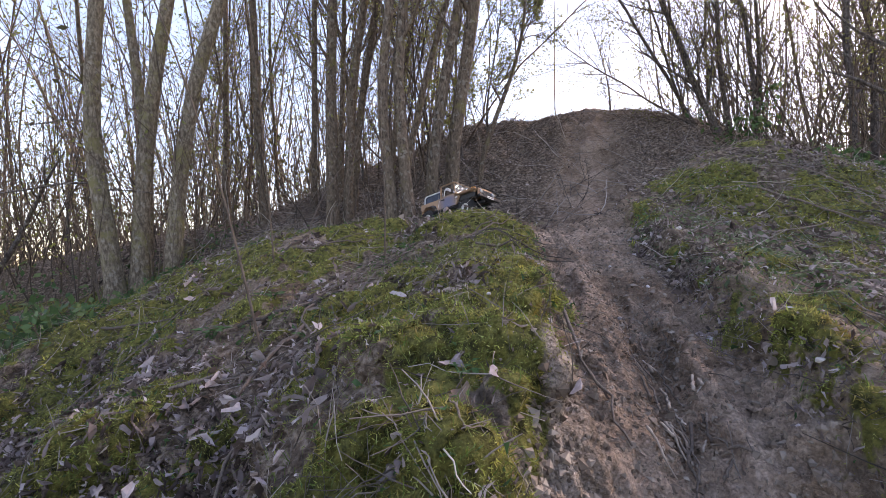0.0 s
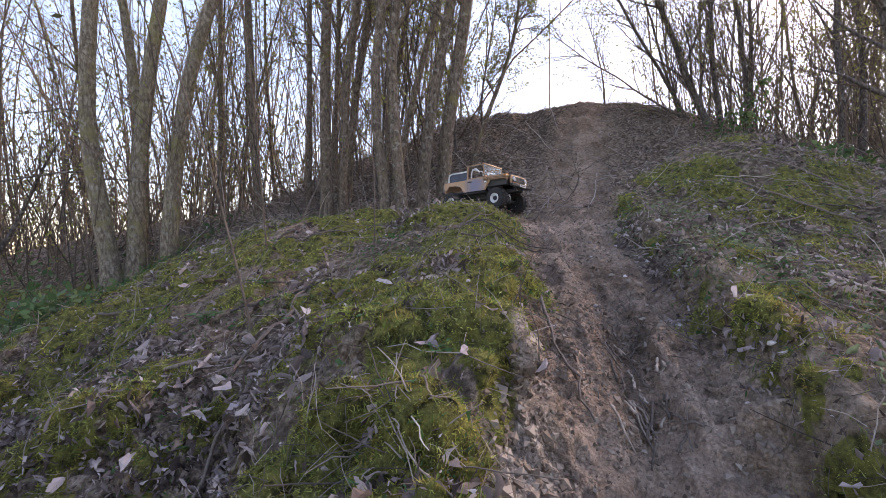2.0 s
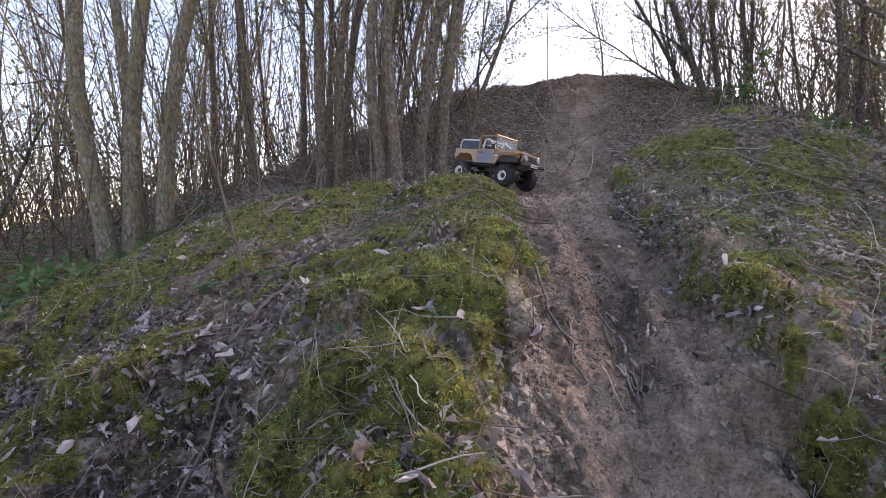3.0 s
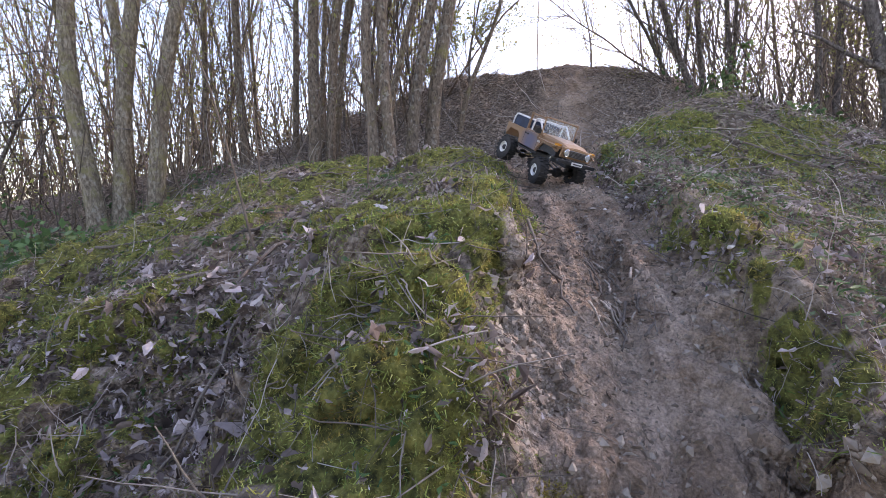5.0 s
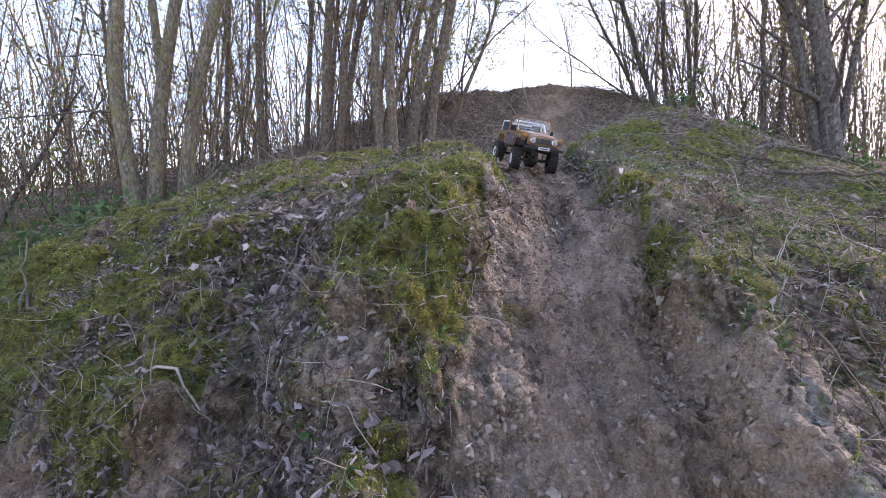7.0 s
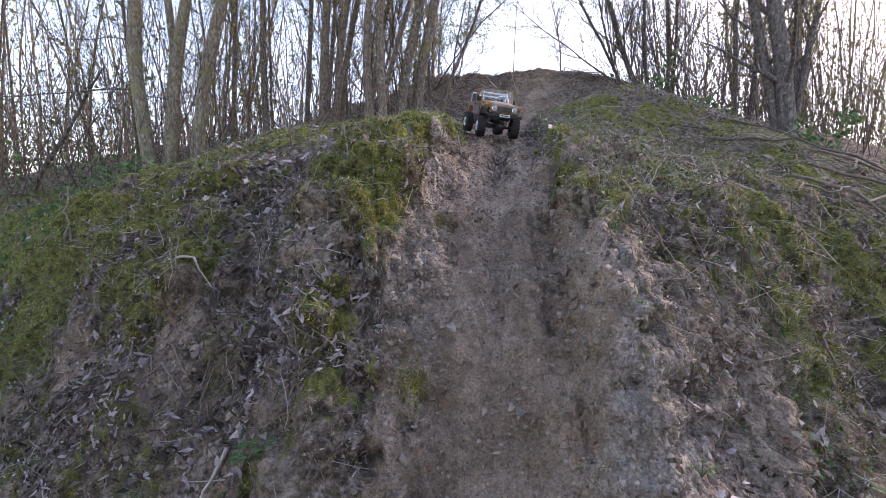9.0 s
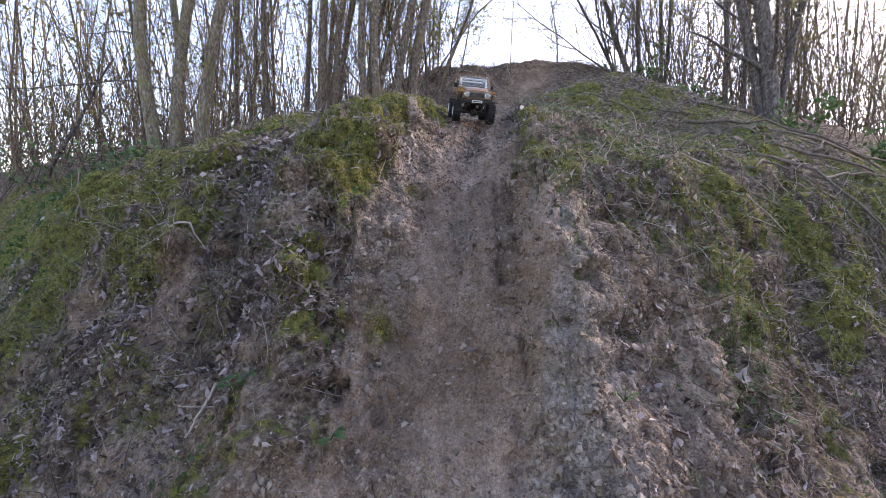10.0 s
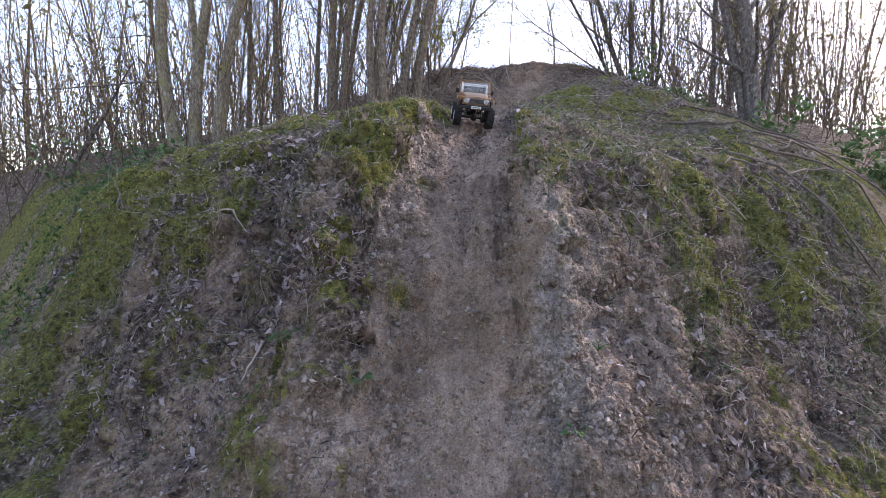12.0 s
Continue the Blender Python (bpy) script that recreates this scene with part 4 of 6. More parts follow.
        # roll bar hoops
        part("roll_bar", rod_bm([(s * 0.074, 0.03, 0.165), (s * 0.074, 0.028, 0.205), (s * 0.072, 0.02, 0.222), (s * 0.07, 0.005, 0.225), (s * 0.07, -0.02, 0.205), (s * 0.07, -0.046, 0.182)], 0.0038), white, truck)
        rear = part("rear_hoop", rod_bm([(s * 0.08, 0.175, 0.166), (s * 0.08, 0.172, 0.2), (s * 0.08, 0.166, 0.21), (s * 0.08, 0.155, 0.214), (s * 0.08, 0.05, 0.214)], 0.0038), white, truck)
        part("side_curtain", box_bm(s * 0.0765, s * 0.0785, 0.05, 0.17, 0.168, 0.211, 0.0005), blue, rear, "dark blue side sheet")
        part("tail_lamp", box_bm(s * 0.07, s * 0.082, 0.198, 0.202, 0.135, 0.15, 0.001), red, truck)
        part("seat", merge(box_bm(s * 0.035 - 0.026, s * 0.035 + 0.026, -0.005, 0.04, 0.135, 0.15, 0.004), box_bm(s * 0.035 - 0.026, s * 0.035 + 0.026, 0.03, 0.044, 0.14, 0.196, 0.005)), seat_mat, truck)
    part("cross_bar", rod_bm([(-0.072, 0.02, 0.222), (0.072, 0.02, 0.222)], 0.0038), white, truck)
    part("rear_cross_bar", rod_bm([(-0.08, 0.17, 0.206), (0.08, 0.17, 0.206)], 0.0038), white, truck)
    part("rear_sheet", box_bm(-0.076, 0.076, 0.168, 0.17, 0.168, 0.206, 0.0005), blue, truck, "dark blue rear sheet")
    part("tub_floor", box_bm(-0.085, 0.085, -0.06, 0.196, 0.104, 0.112, 0.001), black, truck)
    part("tailgate", box_bm(-0.085, 0.085, 0.194, 0.199, 0.112, 0.168, 0.001), paint, truck)
    part("cab_wall", box_bm(-0.084, 0.084, 0.047, 0.051, 0.112, 0.17, 0.001), paint, truck)
    part("dashboard", box_bm(-0.082, 0.082, -0.056, -0.04, 0.15, 0.176, 0.003), black, truck)
    wheel_rim = rod_bm([(0.035 + 0.014 * math.cos(a), -0.028 + 0.004 * math.sin(a), 0.176 + 0.013 * math.sin(a)) for a in np.linspace(0, 2 * math.pi, 17)], 0.0017, 6)
    part("steering_wheel", wheel_rim, black, truck)

    # hood, cowl and front
    bm = bmesh.new()
    rows = [(-0.203, 0.058, 0.168), (-0.17, 0.062, 0.176), (-0.1, 0.068, 0.18), (-0.058, 0.076, 0.181)]
    rings = []
    for y, w, z in rows:
        rings.append([bm.verts.new(c) for c in ((-w, y, 0.15), (-w, y, z - 0.006), (-w + 0.006, y, z - 0.001), (0, y, z + 0.002), (w - 0.006, y, z - 0.001), (w, y, z - 0.006), (w, y, 0.15))])
    for a, b in zip(rings, rings[1:]):
        for k in range(6):
            bm.faces.new((a[k], a[k + 1], b[k + 1], b[k]))
    bm.faces.new(rings[0])
    bm.faces.new(rings[-1])
    bmesh.ops.recalc_face_normals(bm, faces=bm.faces)
    hood = part("hood", bm, paint, truck)
    part("hood_latch", merge(box_bm(-0.0655, -0.0625, -0.16, -0.152, 0.158, 0.168, 0.0005), box_bm(0.0625, 0.0655, -0.16, -0.152, 0.158, 0.168, 0.0005)), black, hood)
    part("cowl", box_bm(-0.084, 0.084, -0.066, -0.048, 0.155, 0.177, 0.002), paint, truck)
    front = part("front_panel", box_bm(-0.076, 0.076, -0.207, -0.198, 0.126, 0.166, 0.004), paint, truck)
    part("grille", box_bm(-0.04, 0.04, -0.211, -0.205, 0.134, 0.16, 0.004), grey, front, "grey mesh grille")
    for k in range(5):
        part("grille_slat", box_bm(-0.037, 0.037, -0.2125, -0.2105, 0.1375 + 0.0046 * k, 0.139 + 0.0046 * k, 0), black, front)
    for s in (-1, 1):
        lamp = part("headlight", lathe_bm([(-0.003, 0.0), (-0.003, 0.0135), (0.004, 0.0145), (0.006, 0.0125), (0.0055, 0.0115)], 24), chrome, front, "round chrome-ringed headlight")
        lamp.matrix_basis = pose(s * 0.053, -0.208, 0.147, 0, 0, -90)
        lens = part("lens", lathe_bm([(0.0035, 0.0118), (0.006, 0.009), (0.0073, 0.0045), (0.0076, 0.0001)], 20), lens_mat, lamp, "pale headlight lens", True)
    bumper = part("front_bumper", merge(box_bm(-0.094, 0.094, -0.228, -0.214, 0.108, 0.122, 0.003), box_bm(-0.05, 0.05, -0.22, -0.2, 0.104, 0.126, 0.003)), black, truck)
    part("plate", box_bm(-0.027, 0.027, -0.2305, -0.2275, 0.109, 0.122, 0.0008), white, bumper, "small white plate")
    part("plate_bar", box_bm(-0.021, 0.021, -0.2312, -0.2303, 0.1135, 0.1175, 0), black, bumper)
    part("rear_bumper", box_bm(-0.085, 0.085, 0.202, 0.212, 0.108, 0.12, 0.002), black, truck)
    # windscreen
    lean = 0.008
    screen = part("windscreen_frame", merge(
        rod_bm([(-0.084, -0.058, 0.176), (-0.082, -0.058 + lean, 0.242)], 0.0032, 6), rod_bm([(0.084, -0.058, 0.176), (0.082, -0.058 + lean, 0.242)], 0.0032, 6),
        rod_bm([(-0.084, -0.058 + lean, 0.243), (0.084, -0.058 + lean, 0.243)], 0.0032, 6), rod_bm([(-0.084, -0.058, 0.179), (0.084, -0.058, 0.179)], 0.0032, 6)), paint, truck)
    pane = plate_bm([(-0.058, 0.18), (-0.0565, 0.18), (-0.0565 + lean, 0.241), (-0.058 + lean, 0.241)], -0.08, 0.08, 0)
    pane_ob = part("windscreen_pane", pane, glass, screen, "pale clear windscreen")
    pane_ob.visible_shadow = False
    for s in (-1, 1):
        part("wiper", rod_bm([(s * 0.05 - 0.01, -0.063, 0.181), (s * 0.05 - 0.03, -0.061, 0.196)], 0.0013, 5), black, screen)

    # chassis
    for s in (-1, 1):
        part("frame_rail", box_bm(s * 0.03 - 0.004, s * 0.03 + 0.004, -0.21, 0.2, 0.09, 0.104, 0.001), black, truck)
    part("gearbox", box_bm(-0.022, 0.022, -0.03, 0.04, 0.07, 0.1, 0.004), black, truck)
    part("motor", box_bm(-0.018, 0.018, -0.1, -0.03, 0.095, 0.13, 0.006), grey, truck)
    for y in (-0.136, 0.136):
        part("drive_shaft", rod_bm([(0, y * 0.85, 0.058), (0, y * 0.1, 0.082)], 0.004), chrome, truck)

    axles, wheels = [], []
    for y in (-0.136, 0.136):
        ax = part("axle", merge(rod_bm([(-0.078, 0, 0), (0.078, 0, 0)], 0.0075), lathe_bm([(-0.02, 0.006), (-0.014, 0.016), (0, 0.0205), (0.014, 0.016), (0.02, 0.006)], 16)), black, truck)
        ax.matrix_basis = pose(0, y, 0.054)
        for s in (-1, 1):
            coil = [(s * 0.048 + 0.0075 * math.cos(a), 0.012 + 0.0075 * math.sin(a), 0.01 + a * 0.0011) for a in np.linspace(0, 2 * math.pi * 6, 60)]
            part("shock", merge(rod_bm([(s * 0.048, 0.012, 0.0), (s * 0.044, 0.012, 0.058)], 0.0035, 8), rod_bm(coil, 0.0011, 5)), chrome, ax, "coil-over shock absorber")
            part("link", rod_bm([(s * 0.04, 0, -0.006), (s * 0.026, -0.1 if y > 0 else 0.1, 0.022)], 0.003, 8), chrome, ax)
        axles.append(ax)
    # wheels: chunky lugged tyres on white rims
    R, W = 0.054, 0.02
    tyre_bm = lathe_bm([(-W, 0.022), (-W - 0.001, 0.036), (-W + 0.001, 0.047), (-W + 0.005, 0.0505), (0, 0.0515), (W - 0.005, 0.0505), (W - 0.001, 0.047), (W + 0.001, 0.036), (W, 0.022)], 36)
    lugs = []
    for k in range(18):
        for s in (-1, 1):
            lug = box_bm(s * 0.0105 - 0.009, s * 0.0105 + 0.0095, -0.0058, 0.0058, 0.049, R, 0.0008)
            bmesh.ops.rotate(lug, verts=lug.verts, cent=(0, 0, 0), matrix=Matrix.Rotation(2 * math.pi * (k + 0.25 * s) / 18, 3, "X"))
            lugs.append(lug)
    tyre_bm = merge(tyre_bm, *lugs)
    tyre_me = None
    for y in (-0.136, 0.136):
        for s in (-1, 1):
            hub = part("wheel", merge(lathe_bm([(-0.006, 0.0001), (-0.006, 0.017), (0.006, 0.017), (0.006, 0.0001)], 20), rod_bm([(-0.012, 0, 0), (0.012, 0, 0)], 0.006)), black, truck)
            hub.matrix_basis = pose(s * 0.092, y, 0.054)
            if tyre_me is None:
                tyre = part("tyre", tyre_bm, rubber, hub, "black lugged off-road tyre")
                tyre_me = tyre.data
            else:
                tyre = tagged(new("tyre", tyre_me), "black lugged off-road tyre")
                tyre.parent = hub
            o = s
            rim = part("rim", lathe_bm([(o * 0.013, 0.012), (o * 0.0155, 0.0135), (o * 0.0155, 0.0175), (o * 0.0125, 0.0185), (o * 0.0135, 0.021), (o * 0.0205, 0.0245), (o * 0.0225, 0.023), (o * 0.0175, 0.021)], 28), white, hub, "white steel rim")
            part("hub_cap", lathe_bm([(o * 0.012, 0.0001 + 0.0105), (o * 0.0185, 0.0095), (o * 0.0205, 0.006), (o * 0.021, 0.0001)], 16), black, hub)
            wheels.append((hub, s, y))
    return truck, axles, wheels


truck, truck_axles, truck_wheels = build_truck()

# seconds, x, y of the middle between the axles, heading in degrees (0 faces -y, 90 faces +x), steering, nose lifted by, lean
DRIVE = [
    (0.0, 0.0, 2.68, 55, 0, 5, 0), (0.5, 0.082, 2.58, 55, 0, 5, 0), (1.0, 0.168, 2.485, 55, 0, 8, 0), (1.5, 0.166, 2.48, 55, 0, 8, 0), (2.0, 0.195, 2.44, 54, -2, 7, -1),
    (2.5, 0.222, 2.405, 52, -3, 4, -3), (3.0, 0.246, 2.37, 50, -4, 1, -4), (4.0, 0.35, 2.17, 36, -10, -4, -8), (5.0, 0.445, 1.98, 25, -10, -7, -12), (5.5, 0.45, 1.94, 21, -12, -6, -15),
    (6.0, 0.462, 1.9, 16, -14, -3, -12), (6.7, 0.462, 1.82, 12, -12, 0, -8), (8.5, 0.475, 1.735, 15, -8, 0, -6), (9.5, 0.47, 1.635, 10, -4, 0, -4), (10.5, 0.45, 1.55, 4, 0, 0, -2),
    (12.0, 0.455, 1.45, 4, 0, 0, -2)]


def glide(rows, t, k):
    kx = np.array([r[0] for r in rows], dtype=float)
    ky = np.array([r[k] for r in rows], dtype=float)
    return float(curve_through(*zip(kx, ky))(t))


def truck_stance(t):
    """Pose of the truck and of its axles and wheels on the ground at t seconds."""
    x, y, head, steer, nose, tilt = (glide(DRIVE, t, k) for k in (1, 2, 3, 4, 5, 6))
    a = radians(head)
    fwd, rgt = np.array([math.sin(a), -math.cos(a)]), np.array([math.cos(a), math.sin(a)])

    def under(f, r):
        p = np.array([x, y]) + f * fwd + r * rgt
        around = [float(land(p[0] + dx, p[1] + dy, False)) for dx, dy in ((0, 0), (0.03, 0), (-0.03, 0), (0, 0.03), (0, -0.03))]
        return sum(around) / 5 + 0.004
    fl, fr, rl, rr = under(0.136, 0.092), under(0.136, -0.092), under(-0.136, 0.092), under(-0.136, -0.092)
    front, back = (fl + fr) / 2, (rl + rr) / 2
    pitch = math.atan2(front - back, 0.272)
    roll_f, roll_b = math.atan2(fl - fr, 0.184), math.atan2(rl - rr, 0.184)
    roll = 0.32 * (roll_f + roll_b)
    m = Matrix.Translation((x, y, (front + back) / 2)) @ Euler((-0.0, 0, a)).to_matrix().to_4x4() @ Matrix.Rotation(-pitch - radians(nose), 4, "X") @ Matrix.Rotation(-roll - radians(tilt), 4, "Y")
    return m, roll_f - roll, roll_b - roll, steer


def motions():
    times = [round(0.2 * k, 3) for k in range(61)]
    rows, spin, last = [], 0.0, None
    axle_rows = [[], []]
    wheel_rows = [[] for _ in truck_wheels]
    for t in times:
        m, roll_f, roll_b, steer = truck_stance(t)
        if last is not None:
            spin += (m.translation - last).length / 0.054
        last = m.translation.copy()
        rows.append((t, m))
        for k, (y, roll) in enumerate(((-0.136, roll_f), (0.136, roll_b))):
            axle_rows[k].append((t, Matrix.Translation((0, y, 0.054)) @ Matrix.Rotation(-roll, 4, "Y")))
        for k, (hub, s, y) in enumerate(truck_wheels):
            roll = roll_f if y < 0 else roll_b
            turn = radians(steer) if y < 0 else 0.0
            wheel_rows[k].append((t, Matrix.Translation((0, y, 0.054)) @ Matrix.Rotation(-roll, 4, "Y") @ Matrix.Translation((s * 0.092, 0, 0))
                                  @ Matrix.Rotation(turn, 4, "Z") @ Matrix.Rotation(spin, 4, "X")))
    walk(truck, rows)
    for ax, r in zip(truck_axles, axle_rows):
        walk(ax, r)
    for (hub, s, y), r in zip(truck_wheels, wheel_rows):
        walk(hub, r)


# ---------------------------------------------------------------- what lies and grows on the ground
def slope_at(x, y):
    e = 0.012
    n = np.stack([(land(x - e, y) - land(x + e, y)) / (2 * e), (land(x, y - e) - land(x, y + e)) / (2 * e), np.ones_like(x)], 1)
    return n / np.linalg.norm(n, axis=1)[:, None]


def scatter(rng, count, box, weight):
    """Random spots on the ground sheet within a stretch of the plan, thicker where weight is larger; with the normals there."""
    xs, ys, p = SHEET["xs"], SHEET["ys"], SHEET["p"]
    nx = len(xs)
    ci, cj = np.where((xs > box[0]) & (xs < box[1]))[0], np.where((ys > box[2]) & (ys < box[3]))[0]
    q = (cj[:, None] * nx + ci[None, :]).ravel()
    a, b, c, d = p[q], p[q + 1], p[q + nx + 1], p[q + nx]
    cr = np.cross(c - a, d - b)
    area = np.linalg.norm(cr, axis=1)
    w = area * np.clip(weight(xs[ci][None, :].repeat(len(cj), 0).ravel(), ys[cj][:, None].repeat(len(ci), 1).ravel()), 0, None)
    k = np.searchsorted(np.cumsum(w) / w.sum(), rng.rand(count)).clip(0, len(q) - 1)
    u, v = rng.rand(count, 1), rng.rand(count, 1)
    s = (a[k] * (1 - u) + b[k] * u) * (1 - v) + (d[k] * (1 - u) + c[k] * u) * v
    return s[:, 0], s[:, 1], s[:, 2], cr[k] / area[k][:, None]


def frames_on(rng, nrm, tilt):
    """Random right-handed axes on surfaces, tilted at random."""
    n = nrm + rng.normal(0, tilt, nrm.shape)
    n /= np.linalg.norm(n, axis=1)[:, None]
    u = np.cross(n, rng.normal(0, 1, n.shape))
    u /= np.linalg.norm(u, axis=1)[:, None]
    return u, np.cross(n, u), n


def blades(name, rng, count, box, weight, lo, hi, width, splay, mat, label, category, bent=True):
    x, y, z, nrm = scatter(rng, count, box, weight)
    p = np.stack([x, y, z], 1) - nrm * 0.002
    up = nrm * 0.75 + (0, 0, 0.25) + rng.normal(0, splay, nrm.shape)
    up /= np.linalg.norm(up, axis=1)[:, None]
    side = np.cross(up, rng.normal(0, 1, up.shape))
    side /= np.linalg.norm(side, axis=1)[:, None]
    h = rng.uniform(lo, hi, (count, 1))
    w = width * rng.uniform(0.6, 1.3, (count, 1))
    droop = rng.normal(0, 0.35, up.shape) * h - (0, 0, 1) * h * 0.2
    if bent:
        vs = np.stack([p - side * w, p + side * w, p + up * h * 0.6 + side * w * 0.7, p + up * h * 0.6 - side * w * 0.7, p + up * h + droop], 1).reshape(-1, 3)
        a = np.arange(count)[:, None] * 5
        ob = from_arrays(name, vs, [a + np.array([0, 1, 2, 3]), a + np.array([3, 2, 4])], MAT[mat], smooth=False)
    else:
        vs = np.stack([p - side * w * 1.3, p + side * w * 1.3, p + up * h + droop], 1).reshape(-1, 3)
        ob = from_arrays(name, vs, np.arange(3 * count).reshape(-1, 3), MAT[mat], smooth=False)
    return tagged(ob, label, category, kind="stuff")


LEAF = np.array([(0, 0, 0), (0.36, 0, 0), (0.7, 0, 0.02), (1, 0, 0.1), (0.18, 0.2, 0.06), (0.45, 0.3, 0.12), (0.78, 0.18, 0.12),
                 (0.18, -0.2, 0.06), (0.45, -0.3, 0.12), (0.78, -0.18, 0.12)])
LEAF_Q = np.array([(0, 1, 5, 4), (1, 2, 6, 5), (1, 0, 7, 8), (2, 1, 8, 9)])
LEAF_T = np.array([(2, 3, 6), (3, 2, 9)])


def leaf_litter(name, rng, count, box, weight, lo, hi, mat, label, category, tilt=0.45, lift=0.006):
    x, y, z, nrm = scatter(rng, count, box, weight)
    u, v, n = frames_on(rng, nrm, tilt)
    s = lo + (hi - lo) * rng.rand(count, 1, 1) ** 1.8
    t = np.repeat(LEAF[None], count, 0) * np.stack([np.ones(count), rng.uniform(0.14, 0.34 + 0.36 * rng.rand(count) ** 2, count), rng.uniform(-1.5, 3.5, count)], 1)[:, None]
    t[:, :, 0] *= rng.uniform(0.8, 1.2, (count, 10))
    t[:, :, 1] *= rng.uniform(0.4, 1.5, (count, 10))
    t[:, :, 2] += rng.normal(0, 0.09, (count, 10))
    t[:, :, 2] += rng.uniform(-0.8, 1.0, (count, 1)) * (t[:, :, 0] - 0.5) ** 2
    t = (t - (0.5, 0, 0)) * s
    vs = (np.stack([x, y, z], 1) + n * lift * rng.uniform(0.4, 2.0, (count, 1)))[:, None] + t[:, :, :1] * u[:, None] + t[:, :, 1:2] * v[:, None] + t[:, :, 2:] * n[:, None]
    a = (np.arange(count) * 10)[:, None, None]
    ob = from_arrays(name, vs.reshape(-1, 3), [(a + LEAF_Q).reshape(-1, 4), (a + LEAF_T).reshape(-1, 3)], MAT[mat], smooth=False)
    return tagged(ob, label, category, kind="stuff")


def twig_litter(name, rng, count, box, weight, lo, hi, thick, mat, label, category, rise=0.12, sides=3):
    x, y, z, nrm = scatter(rng, count, box, weight)
    u, v, n = frames_on(rng, nrm, 0.15)
    lines = []
    for k in range(count):
        ln = rng.uniform(lo, hi)
        p0 = np.array([x[k], y[k], z[k]])
        w = u[k] + n[k] * rng.uniform(-0.3, 1) * rise
        q = wander(rng, p0, w, ln, 4, 0.16, 0)
        r = thick * rng.uniform(0.5, 1.4)
        lines.append((q, np.linspace(r, r * 0.5, 5)))
    ob = from_arrays(name, *tubes(lines, sides), MAT[mat])
    return tagged(ob, label, category, kind="stuff")


def lumps(name, rng, count, box, weight, lo, hi, rare, label):
    """Angular lumps of soil, mostly small."""
    x, y, z, nrm = scatter(rng, count, box, weight)
    octa = np.array([(1, 0, 0), (-1, 0, 0), (0, 1, 0), (0, -1, 0), (0, 0, 0.8), (0, 0, -0.8)], dtype=float)
    tri = np.array([(0, 2, 4), (2, 1, 4), (1, 3, 4), (3, 0, 4), (2, 0, 5), (1, 2, 5), (3, 1, 5), (0, 3, 5)])
    s = lo + (hi - lo) * rng.rand(count) ** rare
    u, v, n = frames_on(rng, nrm, 0.5)
    t = octa[None] * s[:, None, None] * rng.uniform(0.5, 1.35, (count, 6, 1))
    vs = np.stack([x, y, z], 1)[:, None] + t[:, :, :1] * u[:, None] + t[:, :, 1:2] * v[:, None] + t[:, :, 2:] * n[:, None]
    ob = from_arrays(name, vs.reshape(-1, 3), ((np.arange(count) * 6)[:, None, None] + tri).reshape(-1, 3), MAT["crumb"], smooth=False)
    return tagged(ob, label, "soil", kind="stuff")


